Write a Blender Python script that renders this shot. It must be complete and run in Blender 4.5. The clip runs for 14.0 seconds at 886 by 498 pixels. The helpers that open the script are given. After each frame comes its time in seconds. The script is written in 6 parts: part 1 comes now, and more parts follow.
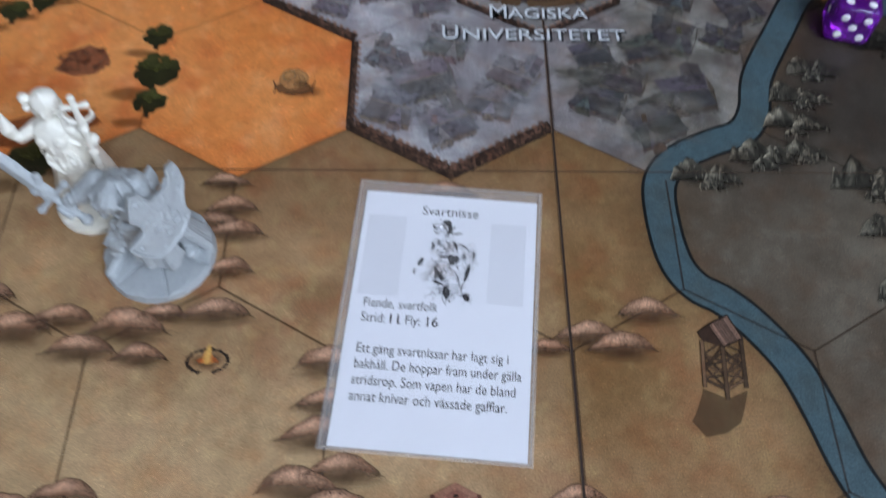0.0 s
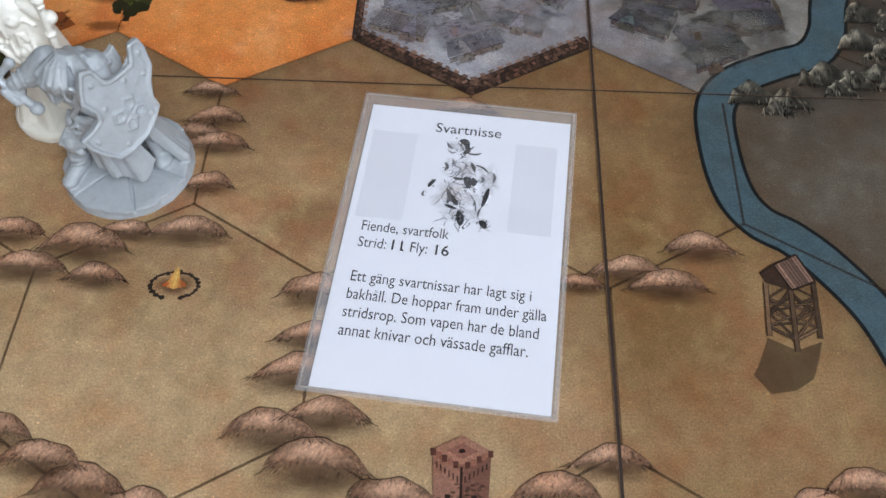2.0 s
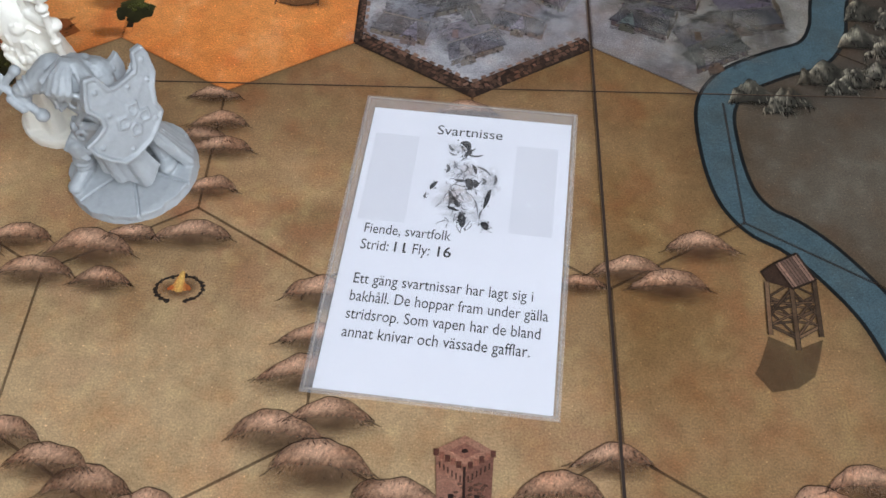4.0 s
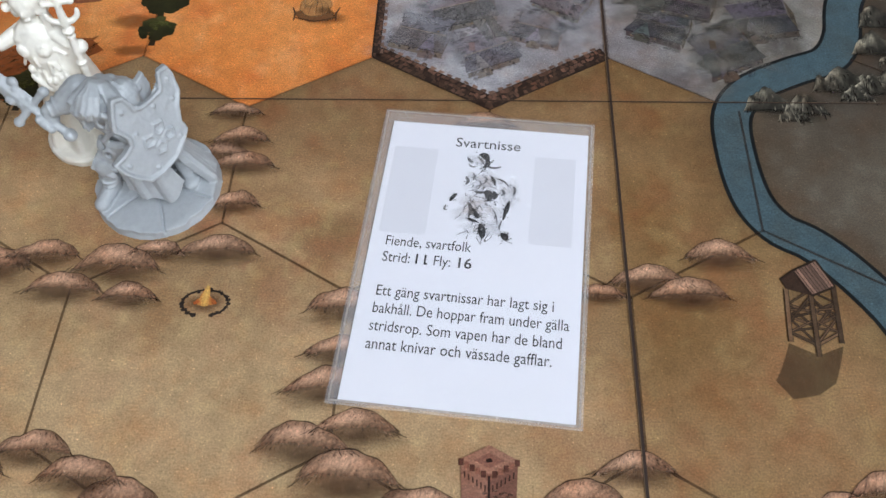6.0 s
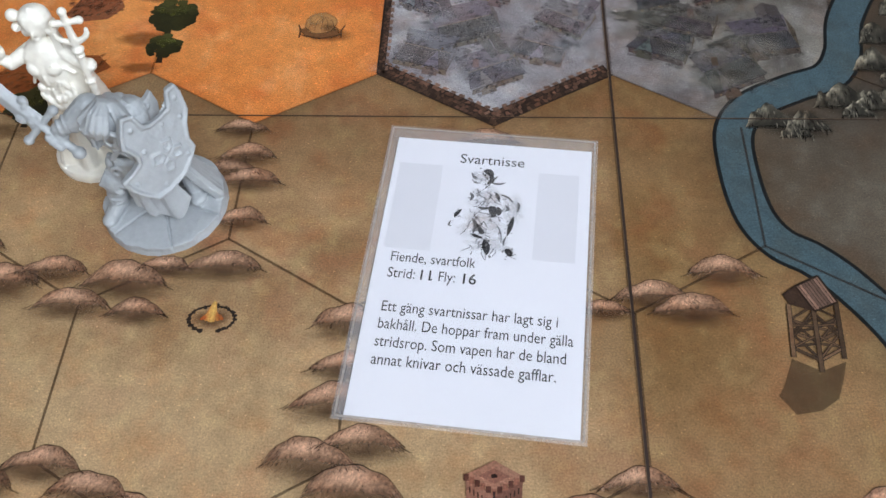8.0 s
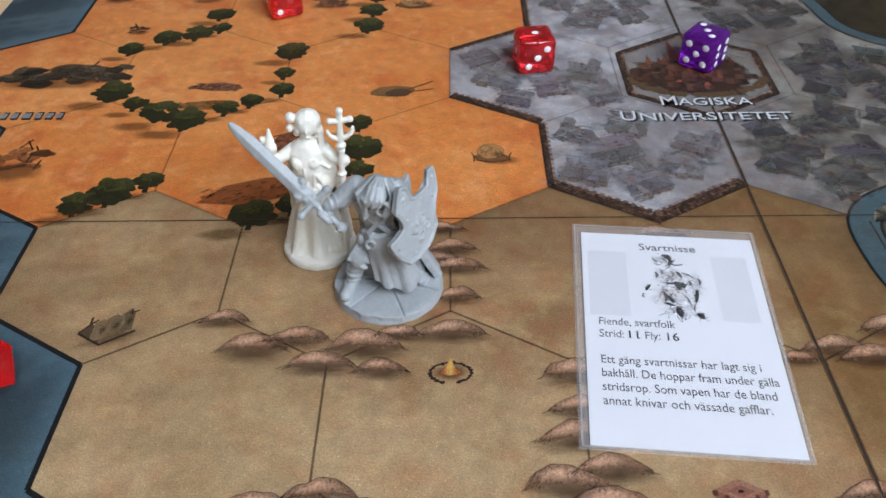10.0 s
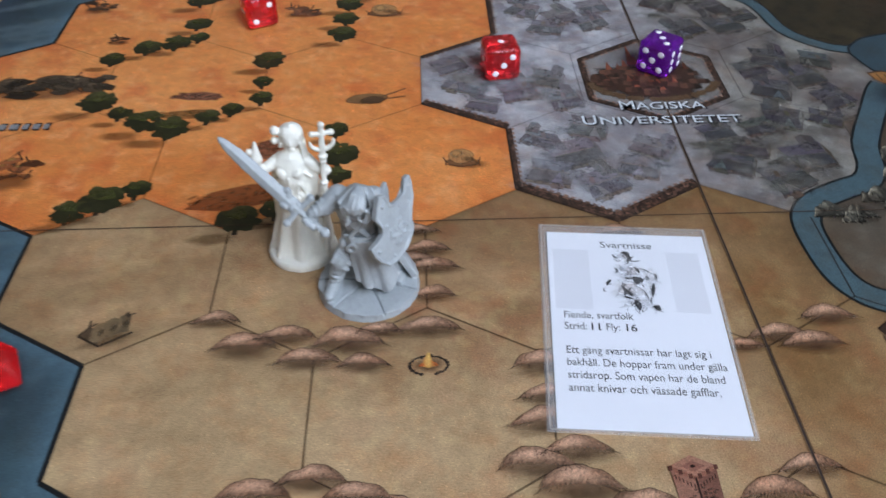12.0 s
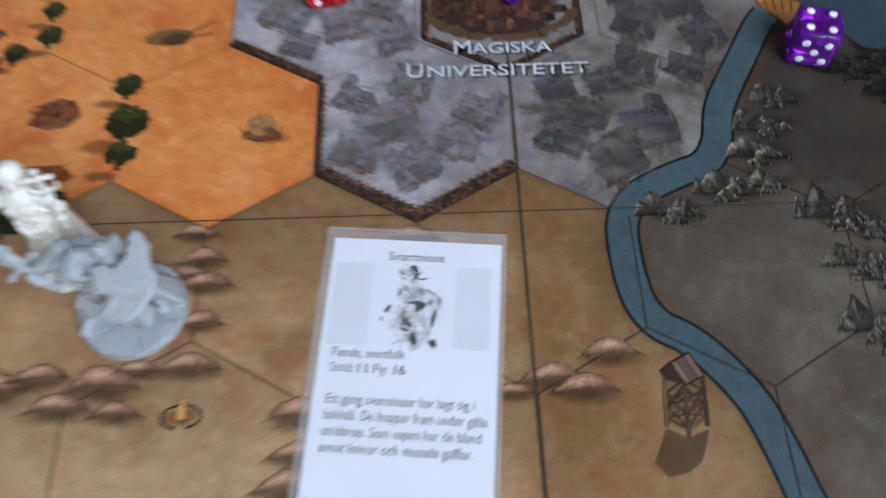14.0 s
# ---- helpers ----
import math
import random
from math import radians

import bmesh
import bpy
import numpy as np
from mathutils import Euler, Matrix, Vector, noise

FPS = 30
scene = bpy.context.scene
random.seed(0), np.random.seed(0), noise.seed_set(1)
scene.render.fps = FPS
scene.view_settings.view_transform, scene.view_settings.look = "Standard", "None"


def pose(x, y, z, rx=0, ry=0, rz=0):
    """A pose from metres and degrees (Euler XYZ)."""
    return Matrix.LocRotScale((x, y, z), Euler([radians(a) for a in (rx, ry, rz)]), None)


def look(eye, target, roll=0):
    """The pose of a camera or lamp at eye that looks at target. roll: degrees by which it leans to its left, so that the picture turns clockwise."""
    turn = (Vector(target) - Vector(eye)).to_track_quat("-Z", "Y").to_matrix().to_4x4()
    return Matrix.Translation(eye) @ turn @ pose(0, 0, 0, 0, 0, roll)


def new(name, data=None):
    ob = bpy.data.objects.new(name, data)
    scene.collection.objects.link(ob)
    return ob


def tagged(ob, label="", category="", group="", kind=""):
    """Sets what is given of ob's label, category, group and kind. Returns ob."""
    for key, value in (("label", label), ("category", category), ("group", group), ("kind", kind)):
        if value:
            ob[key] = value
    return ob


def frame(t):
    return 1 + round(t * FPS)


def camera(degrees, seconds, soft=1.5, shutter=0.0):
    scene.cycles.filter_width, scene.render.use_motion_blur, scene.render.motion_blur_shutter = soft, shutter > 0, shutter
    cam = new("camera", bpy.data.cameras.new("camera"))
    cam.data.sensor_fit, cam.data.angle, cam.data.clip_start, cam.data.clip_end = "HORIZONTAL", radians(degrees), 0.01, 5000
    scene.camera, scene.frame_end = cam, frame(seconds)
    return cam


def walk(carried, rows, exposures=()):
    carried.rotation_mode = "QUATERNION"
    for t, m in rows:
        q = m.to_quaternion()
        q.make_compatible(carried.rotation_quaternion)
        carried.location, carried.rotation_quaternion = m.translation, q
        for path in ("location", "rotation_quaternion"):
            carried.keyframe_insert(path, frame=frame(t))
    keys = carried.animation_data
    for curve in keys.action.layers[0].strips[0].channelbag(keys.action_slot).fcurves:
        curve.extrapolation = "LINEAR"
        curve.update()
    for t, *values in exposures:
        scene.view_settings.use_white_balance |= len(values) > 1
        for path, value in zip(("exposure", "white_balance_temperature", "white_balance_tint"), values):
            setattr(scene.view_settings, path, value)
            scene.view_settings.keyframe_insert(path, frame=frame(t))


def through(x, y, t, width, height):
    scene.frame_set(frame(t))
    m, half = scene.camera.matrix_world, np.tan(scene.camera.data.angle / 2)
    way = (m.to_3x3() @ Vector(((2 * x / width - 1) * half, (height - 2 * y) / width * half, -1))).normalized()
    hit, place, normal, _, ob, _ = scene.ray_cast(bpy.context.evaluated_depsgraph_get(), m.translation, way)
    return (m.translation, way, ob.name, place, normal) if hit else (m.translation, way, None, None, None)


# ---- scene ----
W = 0.055  # width of one printed hexagon, in metres
cam = camera(55.7, 14.0, soft=1.5, shutter=0.5)
# seconds; place in hexagon widths; turn in degrees
ROWS = [
    (0, -0.0787, -2.8529, 3.1865, 30.728, -0.677, -0.061),
    (0.5, 0.0027, -2.8437, 2.7047, 29.904, -1.562, 0.433),
    (1, -0.0187, -2.8161, 2.6281, 31.587, -0.264, 1.158),
    (1.5, -0.0164, -2.8234, 2.59, 32.13, 0.091, 1.394),
    (2, -0.0223, -2.8782, 2.5216, 31.917, -0.157, 2.421),
    (2.5, -0.0054, -2.8807, 2.5436, 31.657, -0.252, 2.708),
    (3, -0.0026, -2.8824, 2.525, 31.727, -0.229, 2.576),
    (5.5, -0.0206, -2.8877, 2.5824, 32.243, 1.748, 2.138),
    (6, -0.0319, -2.8879, 2.5862, 32.316, 1.643, 2.1),
    (6.5, -0.0262, -2.8848, 2.5894, 32.419, 1.747, 2.108),
    (7, -0.0263, -2.8834, 2.5978, 32.587, 1.821, 2.178),
    (7.5, -0.0437, -2.8848, 2.616, 32.841, 1.761, 2.093),
    (8, -0.039, -2.8832, 2.6187, 33, 1.819, 2.15),
    (8.5, -0.0647, -2.9243, 2.6134, 34.736, 1.356, 2.622),
    (9, -0.7959, -3.0957, 2.5892, 42.443, 0.378, 3.24),
    (9.2, -0.9862, -3.2543, 2.5661, 45.616, 0.545, 2.937),
    (11.5, -0.9759, -3.8222, 2.6418, 49.446, 0.321, -3.402),
    (12, -1.0089, -3.8405, 2.8089, 47.73, 0.197, -1.956),
    (12.5, -1.283, -4.4434, 4.5994, 44.637, 3.112, 0.472),
    (12.8, -1.1886, -4.713, 5.0856, 44.063, 0.89, 0.929),
    (13, -0.6621, -4.6444, 5.2192, 42.677, 1.617, 0.718),
    (13.2, -0.6375, -4.5725, 4.8117, 41.563, 0.117, -0.61),
    (13.5, -0.4366, -3.807, 4.2111, 36.872, 1.3, -1.82),
    (14, 0.1184, -2.6446, 3.3864, 29.502, 0.888, -1.531),
]
# seconds, stops, kelvin, tint
EXPOSURES = [(0.0, -0.28, 5900, 10), (0.5, -0.26, 6050, 10), (1.0, -0.18, 6200, 10), (2.0, -0.09, 6400, 10), (3.2, -0.06, 6450, 10), (5.3, -0.03, 6500, 10), (9.0, 0.0, 6500, 10), (11.3, -0.1, 5950, 10), (12.0, -0.1, 5950, 10), (12.5, 0.22, 5700, 10), (13.0, 0.05, 5750, 10), (13.5, -0.05, 5850, 10), (14.0, -0.15, 5950, 10)]
walk(cam, [(t, pose(W * x, W * y, W * z, rx, ry, rz)) for t, x, y, z, rx, ry, rz in ROWS], EXPOSURES)

# ---- light ----
world = bpy.data.worlds.new("sky")
scene.world = world
world.use_nodes = True
sky = world.node_tree.nodes.new("ShaderNodeTexSky")
sky.sky_type, sky.sun_disc = "NISHITA", False
sky.sun_elevation, sky.sun_rotation = radians(35), radians(60)
world.node_tree.links.new(sky.outputs[0], world.node_tree.nodes["Background"].inputs[0])
world.node_tree.nodes["Background"].inputs[1].default_value = 0.1


ROOM = (-1.7, 1.7, -0.95, 2.2, -0.75, 2.0)  # x, y and z of the room's inner faces


def window_light(name, eye, target, size_x, size_y, watts, colour):
    data = bpy.data.lights.new(name, "AREA")
    data.shape, data.size, data.size_y, data.energy, data.color = "RECTANGLE", size_x, size_y, watts, colour
    ob = new(name, data)
    ob.matrix_world = look(eye, target)
    return ob


window_light("window_light", (0.72, -0.92, 1.2), (0.0, 0.0, 0.0), 1.1, 0.95, 34.5, (0.83, 0.9, 1.0))


# ---- materials ----
def lin(r, g, b):
    """Linear colour from an 8-bit screen colour."""
    return tuple(((c / 255) / 12.92 if c <= 10.3 else ((c / 255 + 0.055) / 1.055) ** 2.4) for c in (r, g, b))


def nodes_of(name):
    m = bpy.data.materials.new(name)
    m.use_nodes = True
    return m, m.node_tree.nodes, m.node_tree.links, m.node_tree.nodes["Principled BSDF"]


def coords(n, l, scale):
    tc = n.new("ShaderNodeTexCoord")
    mp = n.new("ShaderNodeMapping")
    mp.inputs["Scale"].default_value = scale
    l.new(tc.outputs["Object"], mp.inputs[0])
    return mp.outputs[0]


def noise_node(n, l, vec, scale, detail=4.0, rough=0.6):
    t = n.new("ShaderNodeTexNoise")
    t.inputs["Scale"].default_value, t.inputs["Detail"].default_value, t.inputs["Roughness"].default_value = scale, detail, rough
    l.new(vec, t.inputs["Vector"])
    return t.outputs["Fac"]


def ramp(n, l, fac, lo, hi, a, b):
    r = n.new("ShaderNodeMapRange")
    r.inputs["From Min"].default_value, r.inputs["From Max"].default_value = lo, hi
    r.inputs["To Min"].default_value, r.inputs["To Max"].default_value = a, b
    l.new(fac, r.inputs["Value"])
    return r.outputs[0]


def mul(n, l, a, b):
    m = n.new("ShaderNodeMath")
    m.operation = "MULTIPLY"
    l.new(a, m.inputs[0])
    l.new(b, m.inputs[1])
    return m.outputs[0]


def scaled(n, l, colour, fac):
    v = n.new("ShaderNodeVectorMath")
    v.operation = "SCALE"
    l.new(colour, v.inputs[0])
    l.new(fac, v.inputs["Scale"])
    return v.outputs[0]


def bumped(n, l, bsdf, height, strength, distance):
    b = n.new("ShaderNodeBump")
    b.inputs["Strength"].default_value, b.inputs["Distance"].default_value = strength, distance
    l.new(height, b.inputs["Height"])
    l.new(b.outputs[0], bsdf.inputs["Normal"])


def plain(name, colour, rough=0.5, vary=0.12, scale=400.0, metal=0.0, spec=0.5, bump=0.0, subsurface=0.0):
    """A surface of one colour with stains and grain at two scales."""
    m, n, l, b = nodes_of(name)
    vec = coords(n, l, (1, 1, 1))
    c = n.new("ShaderNodeRGB")
    c.outputs[0].default_value = (*lin(*colour), 1)
    grain = noise_node(n, l, vec, scale)
    f = mul(n, l, ramp(n, l, grain, 0.25, 0.75, 1 - vary, 1 + vary), ramp(n, l, noise_node(n, l, vec, scale / 9, 3), 0.25, 0.75, 1 - vary, 1 + vary))
    l.new(scaled(n, l, c.outputs[0], f), b.inputs["Base Color"])
    b.inputs["Roughness"].default_value, b.inputs["Metallic"].default_value = rough, metal
    b.inputs["Specular IOR Level"].default_value = spec
    if subsurface:
        b.inputs["Subsurface Weight"].default_value = subsurface
        b.inputs["Subsurface Radius"].default_value = (0.002, 0.002, 0.0018)
        b.inputs["Subsurface Scale"].default_value = 0.5
    if bump:
        bumped(n, l, b, grain, bump, 0.0004)
    return m


def ink_material(name, clear):
    """Printing ink under a satin varnish; its colour is stored in the printed sheet."""
    m, n, l, b = nodes_of(name)
    a = n.new("ShaderNodeAttribute")
    a.attribute_name = "ink"
    vec = coords(n, l, (1, 1, 1))
    fine = noise_node(n, l, vec, 2600.0, 4, 0.75)
    weave = noise_node(n, l, coords(n, l, (1, 5, 1)), 700.0, 2)
    wide = noise_node(n, l, vec, 260.0, 7, 0.7)
    blotch = noise_node(n, l, vec, 105.0, 5, 0.65)
    speck = noise_node(n, l, vec, 1700.0, 1)
    f = mul(n, l, ramp(n, l, fine, 0.25, 0.75, 0.5, 1.5), ramp(n, l, wide, 0.25, 0.75, 0.8, 1.2))
    f = mul(n, l, f, ramp(n, l, weave, 0.25, 0.75, 0.9, 1.1))
    f = mul(n, l, f, ramp(n, l, speck, 0.7, 0.78, 1.0, 1.9))
    crumb = noise_node(n, l, vec, 1050.0, 2)
    f = mul(n, l, f, ramp(n, l, crumb, 0.68, 0.74, 1.0, 1.45))
    f = mul(n, l, f, ramp(n, l, crumb, 0.28, 0.36, 0.8, 1.0))
    rust = n.new("ShaderNodeMix")
    rust.data_type, rust.blend_type = "RGBA", "MULTIPLY"
    l.new(ramp(n, l, blotch, 0.47, 0.7, 0.0, 0.9), rust.inputs["Factor"])
    l.new(a.outputs["Color"], rust.inputs[6])
    rust.inputs[7].default_value = (0.97, 0.8, 0.7, 1)
    l.new(scaled(n, l, rust.outputs[2], f), b.inputs["Base Color"])
    l.new(ramp(n, l, wide, 0.3, 0.7, 0.36, 0.46), b.inputs["Roughness"])
    b.inputs["Specular IOR Level"].default_value = 0.4
    bumped(n, l, b, fine, 0.12, 0.0001)
    if clear:
        l.new(a.outputs["Alpha"], b.inputs["Alpha"])
    return m


INK = ink_material("printed_ink", True)
GROUND = ink_material("printed_ground", False)


def wood_material():
    m, n, l, b = nodes_of("birch_veneer")
    vec = coords(n, l, (14, 1.6, 14))
    grain = noise_node(n, l, vec, 9.0, 8, 0.65)
    fine = noise_node(n, l, coords(n, l, (160, 10, 160)), 6.0, 4)
    r = n.new("ShaderNodeValToRGB")
    r.color_ramp.elements[0].position, r.color_ramp.elements[1].position = 0.2, 0.85
    r.color_ramp.elements[0].color = (*lin(214, 172, 118), 1)
    r.color_ramp.elements[1].color = (*lin(240, 209, 163), 1)
    l.new(grain, r.inputs[0])
    l.new(scaled(n, l, r.outputs[0], ramp(n, l, fine, 0.3, 0.7, 0.95, 1.05)), b.inputs["Base Color"])
    b.inputs["Roughness"].default_value = 0.42
    bumped(n, l, b, fine, 0.08, 0.0003)
    return m


def tinted(name, colour, rough=0.06, through=1.0, ior=1.46):
    m, n, l, b = nodes_of(name)
    b.inputs["Base Color"].default_value = (*lin(*colour), 1)
    b.inputs["Transmission Weight"].default_value, b.inputs["IOR"].default_value = through, ior
    l.new(ramp(n, l, noise_node(n, l, coords(n, l, (1, 1, 1)), 300.0), 0.3, 0.7, rough * 0.6, rough * 1.6), b.inputs["Roughness"])
    return m


def film_material(name, alpha):
    """Clear plastic film: mostly see-through, with a glossy skin."""
    m, n, l, b = nodes_of(name)
    b.inputs["Base Color"].default_value = (0.8, 0.8, 0.82, 1)
    b.inputs["Alpha"].default_value = alpha
    b.inputs["Roughness"].default_value = 0.12
    wave = noise_node(n, l, coords(n, l, (1, 1, 1)), 60.0, 2)
    bumped(n, l, b, wave, 0.1, 0.0006)
    return m


WOOD = wood_material()
FILM = film_material("sleeve_film", 0.12)
CLEAR_FILM = film_material("clear_sleeve_film", 0.035)
PAPER = plain("white_card_paper", (232, 233, 240), 0.55, 0.012, 500)
CARD_EDGE = plain("sleeved_card_edges", (196, 204, 240), 0.3, 0.10, 900)
PARCHMENT = plain("parchment_print", (240, 224, 196), 0.5, 0.05, 260)
RUST_PRINT = plain("rust_border_print", (222, 176, 140), 0.5, 0.12, 400)
BLACK_INK = plain("black_ink", (20, 20, 25), 0.5, 0.05)
GREY_INK = plain("pale_grey_ink", (219, 220, 227), 0.55, 0.02, 700)
DARK_CORE = plain("board_core", (40, 36, 34), 0.8, 0.1)
SEAM = plain("fold_shadow_black", (46, 30, 22), 0.7, 0.2, 900)
SEAM_EDGE = plain("pale_fold_edge", (120, 96, 72), 0.6, 0.3, 1200)
WHITE_INK = plain("white_lettering_ink", (214, 218, 222), 0.45, 0.04)
GREY_RESIN = plain("grey_resin", (168, 173, 176), 0.45, 0.06, 900, bump=0.2)
IVORY_RESIN = plain("ivory_resin", (240, 237, 226), 0.42, 0.03, 900, bump=0.1, subsurface=0.06)
RED_PLASTIC = tinted("clear_red_plastic", (250, 40, 48), 0.05, 0.82)
PURPLE_PLASTIC = tinted("clear_purple_plastic", (150, 40, 205), 0.05, 0.8)
PIP_WHITE = plain("white_pip_paint", (248, 246, 248), 0.4, 0.02)
GEM_YELLOW = tinted("yellow_acrylic", (255, 248, 100), 0.02, 0.76, 1.5)
GEM_BLUE = tinted("ice_blue_acrylic", (185, 232, 252), 0.02, 0.78, 1.5)
GEM_RED = tinted("red_acrylic", (252, 40, 48), 0.03, 0.75, 1.45)
LEATHER = plain("brown_leather", (62, 45, 40), 0.34, 0.35, 500, bump=0.5)
LEATHER_RIM = plain("worn_leather_rim", (112, 88, 74), 0.5, 0.2, 600, bump=0.5)
WALL_PAINT = plain("wall_paint", (184, 178, 168), 0.8, 0.03, 12)
FLOOR_WOOD = plain("oak_floor_lacquer", (150, 112, 76), 0.5, 0.15, 30)
GLASS = tinted("window_glass", (250, 252, 252), 0.01, 1.0, 1.45)
BLUE_PLASTIC = tinted("blue_sleeve_plastic", (120, 165, 235), 0.15, 0.4)


# ---- mesh helpers ----
def mesh_object(name, verts, faces, material, parent=None, smooth=False):
    me = bpy.data.meshes.new(name)
    me.from_pydata([tuple(v) for v in verts], [], faces)
    me.materials.append(material)
    if smooth:
        me.polygons.foreach_set("use_smooth", [True] * len(me.polygons))
    ob = new(name, me)
    ob.parent = parent
    return ob


def part(name, bm, material, parent=None, label="", smooth=False):
    """Links a bmesh as one mesh object under a thing or under a part."""
    me = bpy.data.meshes.new(name)
    bm.to_mesh(me)
    bm.free()
    me.materials.append(material)
    if smooth:
        me.polygons.foreach_set("use_smooth", [True] * len(me.polygons))
    ob = new(name, me)
    ob.parent = parent
    if label:
        ob["label"] = label
    return ob


def empty(name, m, label, category, group="", kind=""):
    ob = new(name)
    ob.matrix_world = m
    return tagged(ob, label, category, group, kind)


def box_bm(x0, x1, y0, y1, z0, z1, bevel=0.0, segments=2):
    bm = bmesh.new()
    bmesh.ops.create_cube(bm, size=1, matrix=Matrix.Translation(((x0 + x1) / 2, (y0 + y1) / 2, (z0 + z1) / 2)) @ Matrix.Diagonal((x1 - x0, y1 - y0, z1 - z0, 1)))
    if bevel:
        bmesh.ops.bevel(bm, geom=bm.edges[:], offset=bevel, segments=segments, affect="EDGES", profile=0.5)
    return bm


def add_ball(bm, c, r, scale=(1, 1, 1), turn=None, seg=14):
    m = Matrix.Translation(c) @ (turn or Matrix.Identity(4)) @ Matrix.Diagonal((*scale, 1))
    bmesh.ops.create_uvsphere(bm, u_segments=seg, v_segments=max(6, seg // 2 + 1), radius=r, matrix=m)


def add_limb(bm, a, b, ra, rb, seg=12):
    """A tapered round limb from a to b, closed with balls."""
    a, b = Vector(a), Vector(b)
    d = b - a
    m = Matrix.Translation((a + b) / 2) @ d.to_track_quat("Z", "Y").to_matrix().to_4x4()
    bmesh.ops.create_cone(bm, cap_ends=True, segments=seg, radius1=ra, radius2=rb, depth=d.length, matrix=m)
    add_ball(bm, a, ra, seg=seg)
    add_ball(bm, b, rb, seg=seg)


def hash_grid(seed, n=256):
    return np.random.RandomState(seed).rand(n, n)


HASHES = [hash_grid(s) for s in range(12)]


def value_noise(x, y, seed):
    g = HASHES[seed % 12]
    ix, iy = np.floor(x).astype(int), np.floor(y).astype(int)
    fx, fy = x - ix, y - iy
    fx, fy = fx * fx * (3 - 2 * fx), fy * fy * (3 - 2 * fy)
    at = lambda i, j: g[i % 256, j % 256]
    return (at(ix, iy) * (1 - fx) + at(ix + 1, iy) * fx) * (1 - fy) + (at(ix, iy + 1) * (1 - fx) + at(ix + 1, iy + 1) * fx) * fy


def fbm(x, y, scale, seed, octaves=4):
    """Cloudy noise from 0 to 1 with features 1 / scale across."""
    out, amp, tot = 0.0, 1.0, 0.0
    for k in range(octaves):
        out = out + amp * value_noise(x * scale * 2**k + 17.3 * seed + 100, y * scale * 2**k + 9.1 * k + 100, seed + k)
        tot, amp = tot + amp, amp * 0.55
    return np.clip((out / tot - 0.5) * 1.6 + 0.5, 0, 1)


def set_ink(ob, colours):
    layer = ob.data.color_attributes.new("ink", "FLOAT_COLOR", "POINT")
    layer.data.foreach_set("color", np.asarray(colours, dtype=np.float32).ravel())


LAYER, STACK = 0.000012, 0.0000005  # heights of printed layers and of shapes within one


class Print:
    """Flat printed shapes, in hexagon widths, gathered into one sheet."""

    def __init__(self):
        self.v, self.f, self.c, self.starts = [], [], [], []

    def spans(self):
        """The stretches of vertices of the shapes, laid one over the other."""
        return zip(self.starts, self.starts[1:] + [len(self.v)])

    def poly(self, pts, colour, alpha=1.0):
        k = len(self.v)
        self.starts.append(k)
        self.v += [(p[0], p[1]) for p in pts]
        self.c += [(*lin(*colour), alpha)] * len(pts)
        self.f.append(tuple(range(k, k + len(pts))))
        return self

    def line(self, pts, width, colour, alpha=1.0, taper=False):
        k = len(self.v)
        self.starts.append(k)
        pts = [Vector(p[:2]) for p in pts]
        for i, p in enumerate(pts):
            d = (pts[min(i + 1, len(pts) - 1)] - pts[max(i - 1, 0)]).normalized()
            w = width / 2 * (math.sin(math.pi * (i + 0.6) / (len(pts) + 0.2)) if taper else 1)
            s = Vector((-d.y, d.x)) * w
            self.v += [tuple(p + s), tuple(p - s)]
            self.c += [(*lin(*colour), alpha)] * 2
        for i in range(len(pts) - 1):
            self.f.append((k + 2 * i, k + 2 * i + 1, k + 2 * i + 3, k + 2 * i + 2))
        return self

    def blob(self, x, y, rx, ry, colour, alpha=1.0, soft=0.3, rough=0.15, turn=0.0, n=18, rng=random):
        """An uneven round patch with a soft rim."""
        k = len(self.v)
        self.starts.append(k)
        c, s = math.cos(radians(turn)), math.sin(radians(turn))
        col = lin(*colour)
        self.v.append((x, y))
        self.c.append((*col, alpha))
        wob = [1 + rough * (rng.random() * 2 - 1) for _ in range(n)]
        for r, a in ((1 - soft, alpha), (1, 0.0 if soft else alpha)):
            for i in range(n):
                u, w = math.cos(2 * math.pi * i / n) * rx * r * wob[i], math.sin(2 * math.pi * i / n) * ry * r * wob[i]
                self.v.append((x + c * u - s * w, y + s * u + c * w))
                self.c.append((*col, a))
        for i in range(n):
            j = (i + 1) % n
            self.f.append((k, k + 1 + i, k + 1 + j))
            self.f.append((k + 1 + i, k + 1 + n + i, k + 1 + n + j, k + 1 + j))
        return self

    def make(self, name, parent, layer, label="", kind="", solid=False):
        z = np.full(len(self.v), layer * LAYER)
        for k, (first, last) in enumerate(self.spans()):
            z[first:last] += k * STACK
        ob = mesh_object(name, [(W * x, W * y, float(h)) for (x, y), h in zip(self.v, z)], self.f, GROUND if solid else INK, parent)
        set_ink(ob, self.c)
        return tagged(ob, label, "", "", kind)


